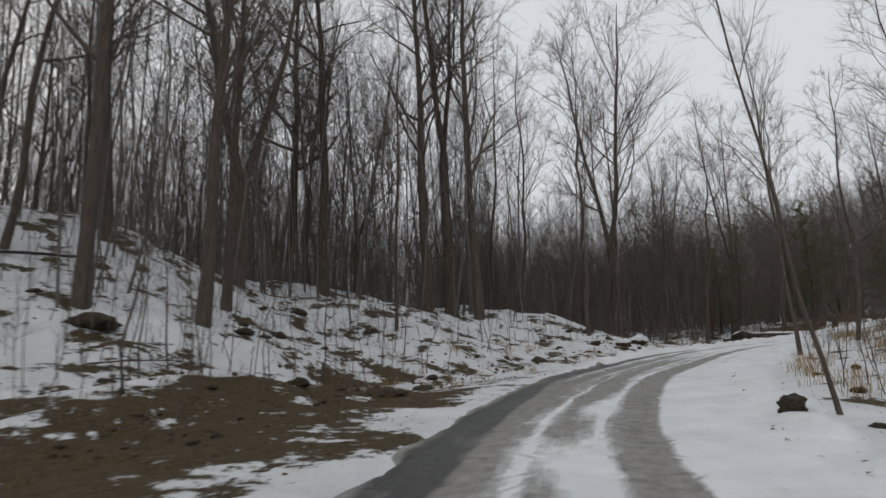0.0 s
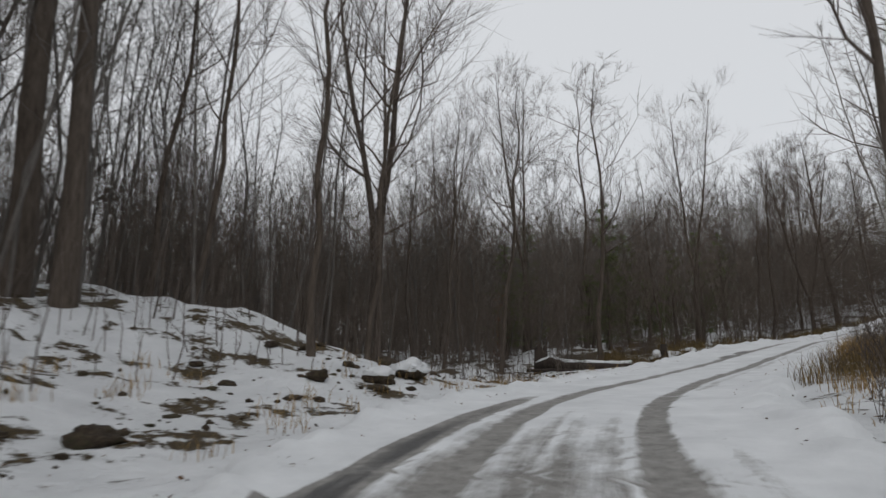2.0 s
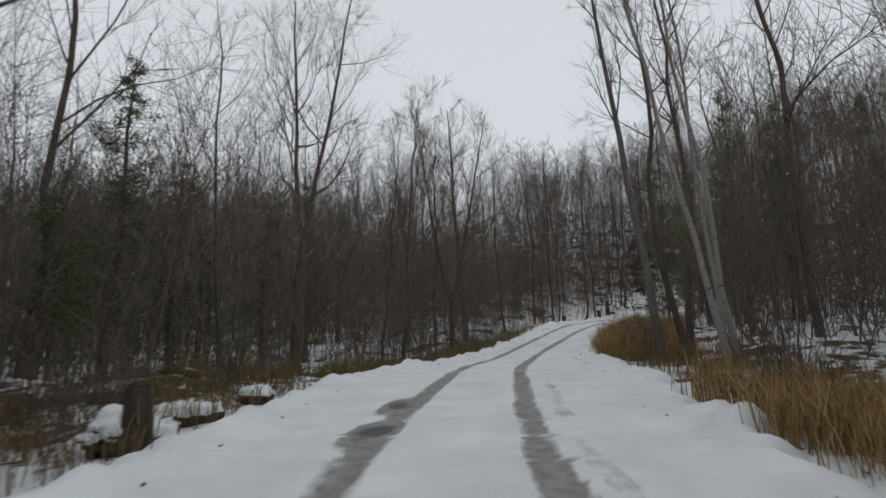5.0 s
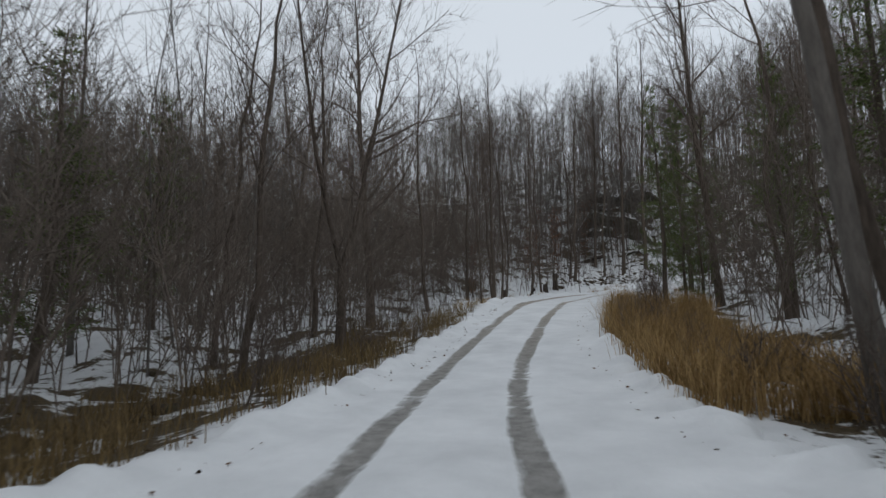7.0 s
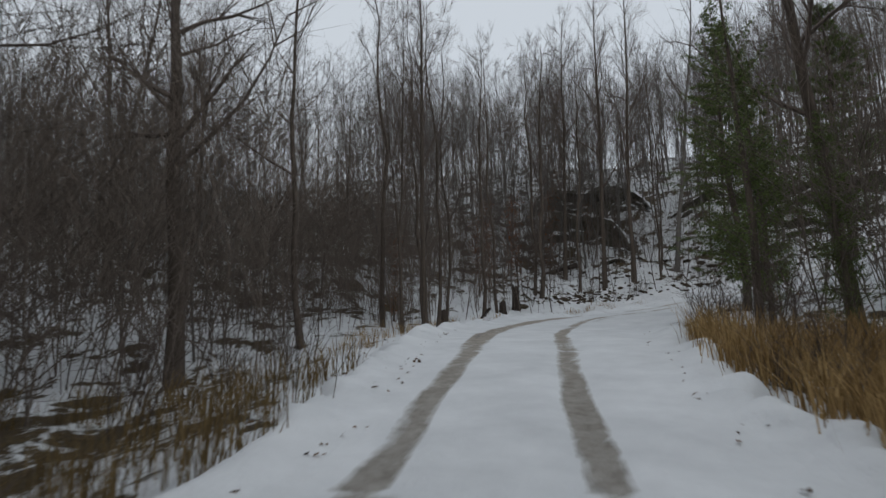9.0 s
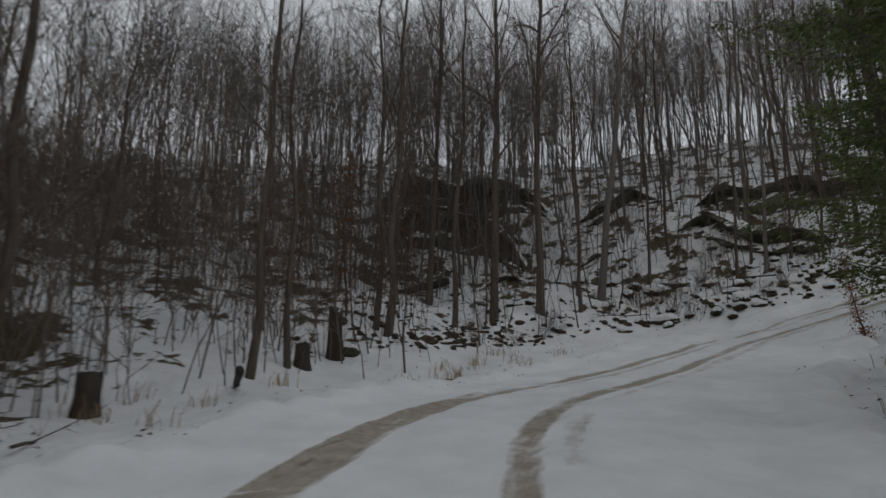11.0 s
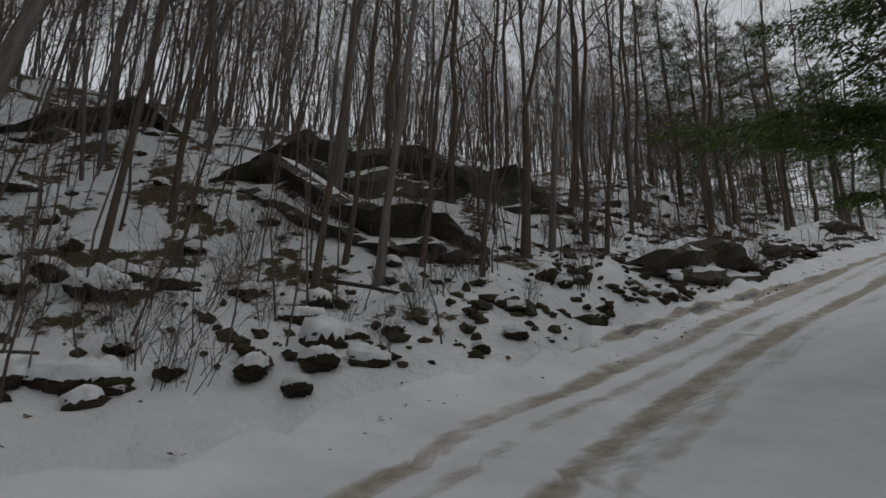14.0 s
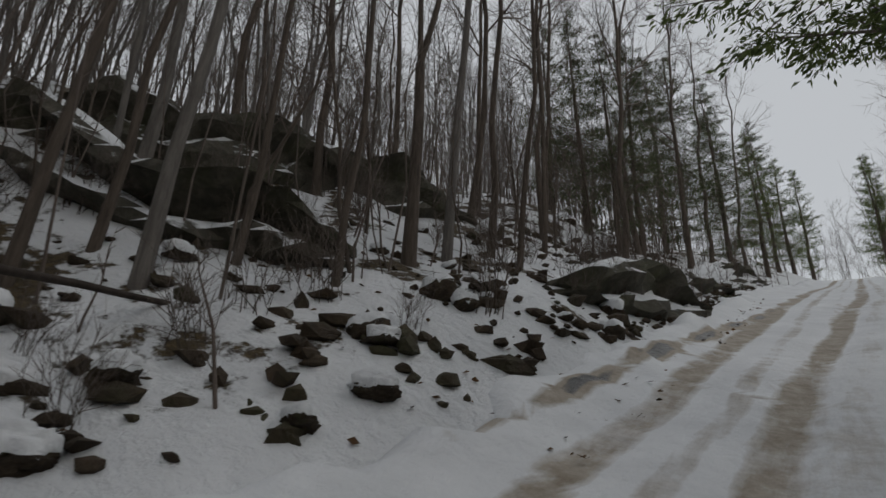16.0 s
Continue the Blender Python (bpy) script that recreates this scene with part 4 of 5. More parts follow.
for x, y, thick, tall, which in ((86.2, 25.4, 0.16, 16, 0), (84.9, 22.2, 0.15, 15, 3), (84.4, 19.6, 0.16, 15, 4), (83.6, 16.4, 0.18, 15, 2), (85.6, 20.8, 0.13, 14, 1), (84.2, 13.0, 0.2, 15, 5),
                                 (86.4, 23.2, 0.14, 15, 5), (87.6, 26.4, 0.17, 16, 4), (85.4, 17.6, 0.15, 14, 0), (83.4, 21.6, 0.10, 12, 1), (83.9, 8.0, 0.22, 16, 1), (84.4, 2.0, 0.24, 15, 0), (84.2, -6.5, 0.24, 16, 4)):
    tree("slim", x, y, thick, tall, -0.04, -0.01, which)
tree("slim", 74.0, 4.0, 0.24, 16, 0.04, 0.0, 2)
tree("slim", 74.2, -8.0, 0.24, 16, 0.04, 0.0, 0)


def conifer(src, x, y, size, tall, label, lean=(0, 0)):
    ob = set_tree(src, x, y, size, tall, lean, label, "tree", "evergreens by the road")
    return ob


CEDARS = [evergreen(151 + k, 9, 0.13, 1.9, 0.10, CEDAR, 2.4, fine=0.58) for k in range(2)]
NEAR = evergreen(181, 9, 0.10, 2.1, 0.08, CEDAR, 10.0, fine=0.30, boughs=15, sprigs=True)
OVERHANGING = evergreen(191, 9, 0.10, 2.1, 0.15, CEDAR, 20.0, fine=0.26, boughs=14, sprigs=True)
FIRS = [evergreen(161 + k, 11, 0.14, 2.7, 0.10, PINE, 3.0, "fir_tree", 0.15, 0.52) for k in range(2)]
CLABEL = "shaggy dark green cedar standing in the snow"
conifer(CEDARS[0], 61.2, 36.1, 0.85, 1.18, CLABEL)
conifer(CEDARS[1], 58.2, 31.6, 1.2, 1.2, CLABEL)
conifer(CEDARS[1], 63.8, 35.2, 0.7, 0.85, CLABEL)
conifer(CEDARS[0], 60.4, 34.6, 0.6, 0.6, CLABEL)
conifer(CEDARS[1], 48.3, 30.9, 1.1, 1.2, CLABEL)
conifer(CEDARS[0], 50.5, 29.0, 1.1, 1.15, CLABEL)
conifer(NEAR, 68.4, 34.9, 1.45, 1.25, CLABEL)
conifer(CEDARS[0], 71.6, 33.6, 1.3, 1.2, CLABEL)
conifer(OVERHANGING, 76.0, 28.9, 1.80, 1.40, CLABEL)
conifer(CEDARS[1], 73.6, 22.6, 1.3, 1.3, CLABEL)
conifer(CEDARS[1], 74.4, 15.6, 1.3, 1.4, CLABEL)
for x, y, size, tall in ((31.3, 47.2, 1.3, 1.2), (43.0, 50.2, 1.2, 1.05), (36.0, 50.5, 1.4, 1.0), (40.2, 50.0, 1.3, 0.9), (27.6, 51.0, 1.4, 1.1), (49.0, 53.0, 1.3, 1.0), (23.6, 47.5, 1.2, 0.8), (33.6, 46.0, 1.0, 0.6), (28.6, 45.6, 1.0, 0.55)):
    conifer(CEDARS[int(10 * x) % 2], x, y, size, tall, "dark green cedar among bare brush at the wood's edge")
FLABEL = "dark green fir at the edge of the snowy road"
for x, y, size, tall in ((84.6, 11.6, 0.9, 0.95), (84.2, 14.8, 0.75, 0.8), (86.2, 12.6, 0.9, 1.0), (84.5, 5.1, 1.1, 1.1), (86.5, 1.6, 1.2, 1.2), (84.2, -2.4, 1.1, 1.2), (85.5, -9.4, 1.3, 1.2),
                         (72.5, 6.6, 1.2, 1.2), (72.0, -3.4, 1.3, 1.3), (71.5, -13.4, 1.3, 1.3), (84.0, -19.4, 1.3, 1.3), (90.5, 6.6, 1.1, 1.2)):
    conifer(FIRS[int(10 * x) % 2], x, y, size * 1.05, tall * 0.98, FLABEL)

for x, y, size, tall in ((83.6, -26.0, 1.5, 1.3), (82.9, -35.0, 1.6, 1.4), (77.0, -24.0, 1.3, 1.2), (76.6, -33.0, 1.5, 1.4), (83.9, -12.6, 1.4, 1.25)):
    conifer(CEDARS[int(10 * x) % 2], x, y, size, tall, "dense dark evergreen far along the snowy road")

BEECH = [leafy_sapling(171 + k, 4.0, 520) for k in range(2)]
for x, y, size in ((80.6, 44.4, 1.2), (79.0, 45.8, 1.0), (82.5, 45.1, 1.2), (77.4, 46.0, 1.0), (86.5, 43.1, 1.3), (84.5, 47.1, 1.1), (88.6, 40.6, 1.0), (70.0, 48.1, 0.9), (21.5, 45.0, 1.0)):
    set_tree(BEECH[int(10 * x) % 2], x, y, size, size, (0, 0), "young beech holding curled rust-brown leaves in the snow", "sapling", "leafy beech saplings")


near_beech = leafy_sapling(177, 4.0, 1500)
set_tree(near_beech, 75.5, 31.8, 0.55, 0.5, (0.05, 0.0), "small beech full of curled rust-brown leaves by the road", "sapling", "leafy beech saplings")


def scatter(count, x0, x1, y0, y1, gap, rule):
    got, tries = [], 0
    while len(got) < count and tries < count * 12:
        X, Y = rng.uniform(x0, x1, 400), rng.uniform(y0, y1, 400)
        s, d, _ = locate(X, Y)
        tries += 400
        for x, y, si, di in zip(X, Y, s, d):
            if len(got) < count and rule(si, di, x, y) and all((x - a) ** 2 + (y - b) ** 2 > gap * gap for a, b in placed):
                got.append((x, y))
                placed.append((x, y))
    return got


def wood(s, d, x, y):
    """Where full-grown trees stand."""
    if d > 0:
        edge = np.interp(s, [0, 14, 26, 40, 60, 75, 90, 104], [14, 13, 12, 9, 8, 7, 9, 9.5])
        return edge < d < 44 and s > -4
    edge = np.interp(s, [20, 34, 60, 80, 100], [9, 7, 8, 8, 8])
    return edge < -d < 24 and 30 < s < 116


def crown_room(x, y, thick, tall):
    """Thickness and height of a tree; the wood along the straight stretch and on the hill is lower."""
    at = float(locate(x, y)[0][0])
    k = np.interp(at, [0, 30, 38, 84, 92], [1.0, 1.0, 0.80, 0.80, 0.74]) * rng.uniform(0.8, 1.18)
    return thick * k * rng.uniform(0.75, 1.2), tall * k


for x, y in scatter(18, -30, 80, -25, 85, 3.5, wood):
    k = int(rng.integers(0, 6))
    tree("big" if k < 3 else "forked", x, y, *crown_room(x, y, 0.42, 21), *rng.normal(0, 0.03, 2), k)
for x, y in scatter(205, -32, 116, -30, 88, 1.6, wood):
    k = int(rng.integers(0, 8))
    tree("slim" if k < 6 else "pale", x, y, *crown_room(x, y, 0.18, 16), *rng.normal(0, 0.04, 2), k)
for x, y in scatter(180, -25, 105, 0, 75, 0.8, lambda s, d, x, y: (4.4 < d < 24 if s > 62 else 7 < d < 22) or (6 < -d < 18 and s > 28)):
    k = rng.uniform(0.45, 1.2)
    set_tree(YOUNG[int(rng.integers(0, 6))], x, y, k, k, tuple(rng.normal(0, 0.06, 2)), "thin leafless sapling standing in the snow", "sapling", "saplings in the wood")
for x, y in scatter(150, -10, 95, 5, 60, 0.5, lambda s, d, x, y: (0.5 < -d - edge_right(s) < (3.5 if 24 < s < 42 else 2.2) and 22 < s < 96) or (0.8 < d - edge_left(s) < 3.5 and 30 < s < 74)):
    k = rng.uniform(0.5, 1.2)
    set_tree(BUSH[int(rng.integers(0, 4))], x, y, k, k, (0, 0), "leafless twiggy shrub by the snowy roadside", "shrub", "roadside shrubs")

for x, y in scatter(34, 5, 24, 8, 26, 0.5, lambda s, d, x, y: 4.0 < -d < 9 and 10 < s < 34):
    k = rng.uniform(0.2, 0.45)
    set_tree(YOUNG[int(rng.integers(0, 6))], x, y, k, k * 1.2, tuple(rng.normal(0, 0.1, 2)), "thin leafless sapling standing in the snow", "sapling", "saplings in the wood")

for x, y in scatter(16, 3, 13, 6, 17, 0.35, lambda s, d, x, y: 3.7 < -d < 7.5 and 6 < s < 15):
    k = rng.uniform(0.16, 0.42)
    set_tree(YOUNG[int(rng.integers(0, 6))], x, y, k, k * 1.2, tuple(rng.normal(0, 0.12, 2)), "thin leafless sapling standing in the snow", "sapling", "saplings in the wood")
for x, y in scatter(80, 72, 96, 4, 48, 0.4, lambda s, d, x, y: (6.5 if s < 100 else 3.2) < d < 13 and 93 < s < 120):
    k = rng.uniform(0.5, 1.05)
    set_tree(YOUNG[int(rng.integers(0, 6))], x, y, k * 1.15, k, tuple(rng.normal(0, 0.09, 2)), "thin leafless sapling standing in the snow", "sapling", "saplings in the wood")
for x, y in scatter(70, 78, 90, 14, 42, 0.35, lambda s, d, x, y: (6.2 if s < 100 else np.interp(s, [100, 102, 104], [5.2, 3.2, 2.2])) < d < 7.5 and 94 < s < 116):
    k = rng.uniform(0.3, 0.75)
    set_tree(BUSH[int(rng.integers(0, 4))], x, y, k, k, tuple(rng.normal(0, 0.12, 2)), "small leafless shrub on the rocky bank", "shrub", "shrubs on the bank")
for ob in BIG + FORKED + SLIM + PALE + YOUNG + BUSH + WHITE + CEDARS + FIRS + BEECH + [NEAR, OVERHANGING, near_beech]:
    drop_source(ob)


# ---------------------------------------------------------------- far wood and undergrowth
def far_wood(count, rule, x0, x1, y0, y1, low, high, twigs, thick, twig_thick, reach, name, label, first=0.2, bark=None, fine=2, lean=0.07, bent=True):
    """Many bent stems with side twigs that branch twice, in one mesh. rule: which of the arrays s, d may carry one."""
    geo = Geo()
    X, Y = rng.uniform(x0, x1, count * 8), rng.uniform(y0, y1, count * 8)
    s, d, _ = locate(X, Y)
    ok = np.where(rule(s, d))[0][:count]
    n = len(ok)
    o = np.stack([X[ok], Y[ok], height(X[ok], Y[ok]) - 0.2], 1)
    h = low + (high - low) * rng.random(n) ** 1.3
    tip = o + np.stack([rng.normal(0, lean, n) * h, rng.normal(0, lean, n) * h, h], 1)
    bend = lambda k: np.c_[rng.normal(0, k, (n, 2)) * h[:, None], np.zeros(n)]
    knots = np.stack([o, o * 0.72 + tip * 0.28 + bend(0.018), o * 0.45 + tip * 0.55 + bend(0.028), o * 0.2 + tip * 0.8 + bend(0.022), tip], 1)
    geo.tubes(knots, (thick * rng.uniform(0.5, 1.3, n))[:, None] * np.array([1, 0.82, 0.6, 0.35, 0.08]), 4)
    w = first + (0.98 - first) * rng.random((n, twigs)) ** 0.85
    at = np.array([0, 0.28, 0.55, 0.8, 1.0])
    i = np.clip(np.searchsorted(at, w) - 1, 0, 3)
    u = ((w - at[i]) / (at[i + 1] - at[i]))[..., None]
    row = np.arange(n)[:, None]
    q = knots[row, i] * (1 - u) + knots[row, i + 1] * u
    a, b = rng.uniform(0.35, 1.15, (n, twigs)), rng.uniform(0, 6.283, (n, twigs))
    e = np.stack([np.sin(a) * np.cos(b), np.sin(a) * np.sin(b), np.cos(a)], -1)
    size = h[:, None, None] * reach * rng.uniform(0.5, 1.2, (n, twigs, 1)) * (1.25 - 0.8 * w[..., None])
    m = q + e * size * 0.5 + rng.normal(0, 0.06, e.shape) * size
    end = m + (e + np.array([0, 0, 0.35]) + rng.normal(0, 0.22, e.shape)) * size * 0.5
    P = np.stack([q, m, end] if bent else [q, end], 2).reshape(-1, 3 if bent else 2, 3)
    geo.tubes(P, np.repeat(twig_thick * np.array([[1.0, 0.7, 0.3] if bent else [1.0, 0.3]]), len(P), 0))
    for _ in range(fine):
        k = rng.uniform(0.15, 1.0, (n, twigs, 1))
        q2 = np.where(k < 0.5, q + (m - q) * 2 * k, m + (end - m) * (2 * k - 1))
        e2 = e + rng.normal(0, 0.5, e.shape) + np.array([0, 0, 0.15])
        P = np.stack([q2, q2 + e2 * size * rng.uniform(0.25, 0.6, k.shape)], 2).reshape(-1, 2, 3)
        geo.tubes(P, np.repeat(twig_thick * np.array([[0.6, 0.25]]), len(P), 0))
    tagged(part(name, geo, bark or TWIG), label, "woodland", kind="stuff")


# Distance haze over these trees is put into their lighter grey bark.
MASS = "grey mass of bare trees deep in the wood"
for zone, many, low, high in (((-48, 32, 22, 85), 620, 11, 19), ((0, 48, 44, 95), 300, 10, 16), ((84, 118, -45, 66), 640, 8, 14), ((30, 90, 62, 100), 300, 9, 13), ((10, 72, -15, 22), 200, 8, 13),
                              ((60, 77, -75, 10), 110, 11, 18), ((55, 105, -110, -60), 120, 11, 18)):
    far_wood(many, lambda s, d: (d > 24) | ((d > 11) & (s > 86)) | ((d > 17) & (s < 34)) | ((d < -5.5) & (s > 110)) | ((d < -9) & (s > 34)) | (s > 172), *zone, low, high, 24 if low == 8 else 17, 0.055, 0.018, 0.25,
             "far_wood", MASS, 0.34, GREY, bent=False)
SLENDER = "slender bare trees with fine twigs greyed by painted haze"
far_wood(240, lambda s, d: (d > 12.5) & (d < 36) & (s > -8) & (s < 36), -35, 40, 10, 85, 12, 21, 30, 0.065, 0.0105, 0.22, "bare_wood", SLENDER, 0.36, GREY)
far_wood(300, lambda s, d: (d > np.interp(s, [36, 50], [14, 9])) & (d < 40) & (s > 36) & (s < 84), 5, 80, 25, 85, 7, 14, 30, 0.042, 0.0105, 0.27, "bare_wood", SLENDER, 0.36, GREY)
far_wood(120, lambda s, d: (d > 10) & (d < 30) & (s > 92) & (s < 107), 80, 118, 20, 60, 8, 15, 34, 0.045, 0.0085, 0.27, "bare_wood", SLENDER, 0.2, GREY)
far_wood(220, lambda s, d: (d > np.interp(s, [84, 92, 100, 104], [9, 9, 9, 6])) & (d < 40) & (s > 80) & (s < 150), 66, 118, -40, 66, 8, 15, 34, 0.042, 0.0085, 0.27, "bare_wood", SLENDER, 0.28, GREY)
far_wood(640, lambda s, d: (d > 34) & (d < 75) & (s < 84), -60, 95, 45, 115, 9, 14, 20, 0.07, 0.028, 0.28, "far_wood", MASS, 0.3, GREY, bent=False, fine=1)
# Undergrowth and bend thicket take the bark that is lightened to look hazy.
far_wood(2700, lambda s, d: ((d > np.interp(s, [0, 20, 30, 40, 48, 60, 72, 84], [26, 24, 17, 12.0, 7.5, 5.0, 5.0, 7.5])) & (d < 34) & (s > 0) & (s < 88)) | ((d < -6.0) & (d > -22) & (s > 32) & (s < 96)),
         -25, 100, -20, 90, 2.5, 10.0, 17, 0.019, 0.012, 0.40, "undergrowth", "dense brown tangle of leafless saplings and brush", 0.10, HAZED_BRUSH, lean=0.14, bent=False)
far_wood(480, lambda s, d: (d > np.interp(s, [82, 90], [4.5, 6.5])) & (d < 24) & (s > 82) & (s < 93), 55, 92, 42, 75, 1.5, 7.0, 14, 0.020, 0.010, 0.36,
         "bend_thicket", "dense brown brush below the bend of the road", 0.12, HAZED_BRUSH, lean=0.10, bent=False)
far_wood(330, lambda s, d: (d > 12) & (d < 22) & (s > 86) & (s < 101), 60, 100, 30, 65, 2.0, 5.0, 16, 0.022, 0.013, 0.36,
         "hillside_thicket", "dark thicket of leafless brush among the rocks", 0.15, lean=0.12, bent=False)
far_wood(2300, lambda s, d: ((d > np.interp(s, [80, 99, 103], [5.4, 6.5, 2.8])) & (d < 24) & (s > 80) & (s < 140)) | ((d > 6) & (d < 20) & (s > 4) & (s < 40)), -25, 112, -15, 60, 0.7, 5.0, 5, 0.015, 0.006, 0.24,
         "hillside_brush", "thin leafless stems scattered over the snowy slope", 0.3, fine=1, lean=0.12, bent=False)


# ---------------------------------------------------------------- grass
def grass(count, spots, low, high, name, label, mat):
    """Tufts of bent blades round given stretches: s0, s1, d0, d1."""
    geo = Geo()
    V = []
    for s0, s1, d0, d1, share in spots:
        for _ in range(int(count * share) // 14):
            s, d = rng.uniform(s0, s1), rng.uniform(d0, d1)
            if math.sin(1.9 * s + 2.3 * d) + math.sin(0.83 * s - 1.7 * d + 1) + rng.uniform(-0.7, 1.5) < 0:
                continue
            d += float(edge_left(s)) if d > 0 else -float(edge_right(s))
            i = int(np.clip(np.searchsorted(ARC, s), 0, len(ARC) - 1))
            cx, cy = LINE[i, 0] + LEFT[i, 0] * d, LINE[i, 1] + LEFT[i, 1] * d
            cz = stand(cx, cy, 0.03)
            for _ in range(14):
                o = np.array([cx, cy, cz]) + np.r_[rng.normal(0, 0.14, 2), 0]
                h, a = rng.uniform(low, high), rng.uniform(0, 6.28)
                b = np.array([math.cos(a), math.sin(a), 0])
                w = np.array([-b[1], b[0], 0]) * 0.006
                m, e = o + b * h * 0.12 + (0, 0, h * 0.55), o + b * h * rng.uniform(0.2, 0.6) + (0, 0, h * rng.uniform(0.75, 1.0))
                V += [o - w, o + w, m + w, m - w, m - w, m + w, e + w * 0.3, e - w * 0.3]
    V = np.array(V)
    geo.add(V, np.arange(len(V)).reshape(-1, 4))
    tagged(part(name, geo, mat, smooth=False), label, "grass", kind="stuff")


grass(24000, [(59, 78, -3.4, -0.05, 0.85), (40, 48, -1.8, -0.2, 0.15)], 0.45, 0.95,
      "tall_grass", "tall golden dead grass beside the snowy road", STRAW)
grass(20000, [(42, 74, 0.1, 4.6, 0.72), (30, 56, -2.8, -0.3, 0.20)], 0.30, 0.75,
      "brown_grass", "matted dull brown grass at the edge of the wood", SEDGE)
grass(7000, [(-4, 17, 0.4, 5.0, 1.0)], 0.04, 0.14,
      "low_turf", "low olive-brown dead turf between snow patches", SEDGE)
grass(500, [(29, 34.5, 0.0, 1.4, 1.0)], 0.08, 0.26,
      "flattened_grass", "pale yellow grass pressed flat in the snow", STRAW)
grass(5600, [(5, 14, -3.0, -0.3, 0.06), (15, 40, 0.5, 5.5, 0.25), (12, 34, -3, -0.4, 0.34), (76, 98, 0.4, 2.6, 0.20), (76, 96, -2.0, -0.3, 0.15)], 0.15, 0.45,
      "short_grass", "sparse dry stalks poking through the snow", STRAW)

# ---------------------------------------------------------------- rocks, logs and stumps
ROCKS = [new("boulder", boulder_mesh(k, (0.62, 0.75, 0.5, 0.68, 0.8)[k], 0.9, 3)) for k in range(5)]
LARGE = [new("boulder", boulder_mesh(40 + k, 0.66, 1.0, 4)) for k in range(3)]
PLAIN = [new("boulder", boulder_mesh(60 + k, 0.6, 1.2, 3)) for k in range(3)]
for k, ob in enumerate(ROCKS + LARGE):
    snow_cap(ob, k, 0.20 if k % 2 else 0.30, (0.25, 0.45, 0.05, 0.35, 0.15, 0.30, 0.42, 0.15)[k])


def rock(src, x, y, sx, sy, sz, turn=0.0, sink=0.3, label="dark brown boulder capped with snow", category="boulder", group="boulders on the bank", tilt=0.0):
    ob = copy_thing(src, pose(x, y, stand(x, y) + sz * (0.5 - sink), tilt, 0, turn) @ Matrix.Diagonal((sx, sy, sz, 1)))
    return tagged(ob, label, category, group)


for k, (line, tall) in enumerate((
        (((87.8, 31.0), (86.0, 30.2), (84.3, 29.4), (83.7, 28.2), (82.7, 27.0)), 1.25),
        (((89.6, 29.6), (88.0, 27.6), (86.6, 26.2), (85.4, 24.4), (84.6, 22.4)), 1.7),
        (((81.9, 24.9), (81.2, 24.2), (81.0, 22.6), (81.1, 20.6)), 1.35),
        (((81.3, 20.0), (81.4, 17.2), (81.7, 14.0)), 0.9),
        (((82.3, 11.0), (82.6, 6.0), (82.8, 0.0)), 1.1),
        (((90.6, 44.6), (91.2, 42.2), (91.0, 39.8), (90.2, 37.6)), 2.7),
        (((94.8, 45.6), (95.6, 42.2), (95.0, 38.4), (94.0, 35.6)), 2.4),
        (((88.4, 36.0), (88.6, 34.6), (88.2, 33.2)), 0.8),
        (((92.4, 35.0), (92.0, 32.6), (91.0, 30.4)), 1.2),
        (((86.0, 40.2), (86.4, 38.8), (86.2, 37.6)), 0.7))):
    face, cap = ledge_mesh(line, tall, 5.7 * k + 2)
    ob = part("rock_ledge", face, ROCK, smooth=False)
    part("snow_cap", cap, SNOW, ob, "soft bank of fresh snow")
    tagged(ob, "dark broken rock ledge with snow on its top", "rock ledge", "ledges on the hillside")
for x, y, k, which in ((83.2, 34.4, 0.34, 0), (82.95, 33.7, 0.40, 1), (83.4, 33.2, 0.26, 2), (84.8, 33.3, 0.42, 2), (84.8, 32.3, 0.40, 0), (81.8, 31.55, 0.25, 1), (81.55, 31.0, 0.26, 2), (82.1, 32.2, 0.24, 0),
                       (81.6, 31.9, 0.20, 1), (82.1, 35.3, 0.26, 2), (83.2, 34.0, 0.30, 1), (82.0, 38.2, 0.22, 0), (81.9, 30.4, 0.20, 0), (85.5, 33.8, 0.36, 1), (85.3, 32.8, 0.32, 0), (83.3, 37.2, 0.2, 2),
                       (82.2, 30.9, 0.22, 2), (82.9, 31.2, 0.26, 1), (83.9, 31.6, 0.24, 0), (81.1, 29.6, 0.16, 1), (81.0, 29.0, 0.17, 2), (82.6, 32.9, 0.22, 0), (86.6, 34.4, 0.34, 2), (84.2, 38.8, 0.26, 1)):
    rock(LARGE[which], x, y, k * 1.15, k * 0.8, k * 0.9, 67 * which + 41 * x, 0.5)
for x, y, k, which in ((25.4, 36.7, 0.45, 2), (26.7, 37.5, 0.36, 1), (28.5, 37.9, 0.3, 0), (10.2, 29.4, 0.4, 2), (9.2, 28.6, 0.34, 0), (14.4, 34.0, 0.4, 1)):
    rock(LARGE[which], x, y, k * 1.35, k, k * 0.9, 70 * which + 37 * x, 0.22, "low dark boulder under a thick cap of snow", "boulder", "boulders by the road")
rock(PLAIN[0], -8.7, 14.8, 0.6, 0.45, 0.42, 10, 0.3, "rounded grey boulder half sunk in the snow")
rock(PLAIN[1], 4.75, 8.2, 0.24, 0.2, 0.28, 40, -0.65, "small dark jagged stone poking out of the snow", "stone", "stones by the road")
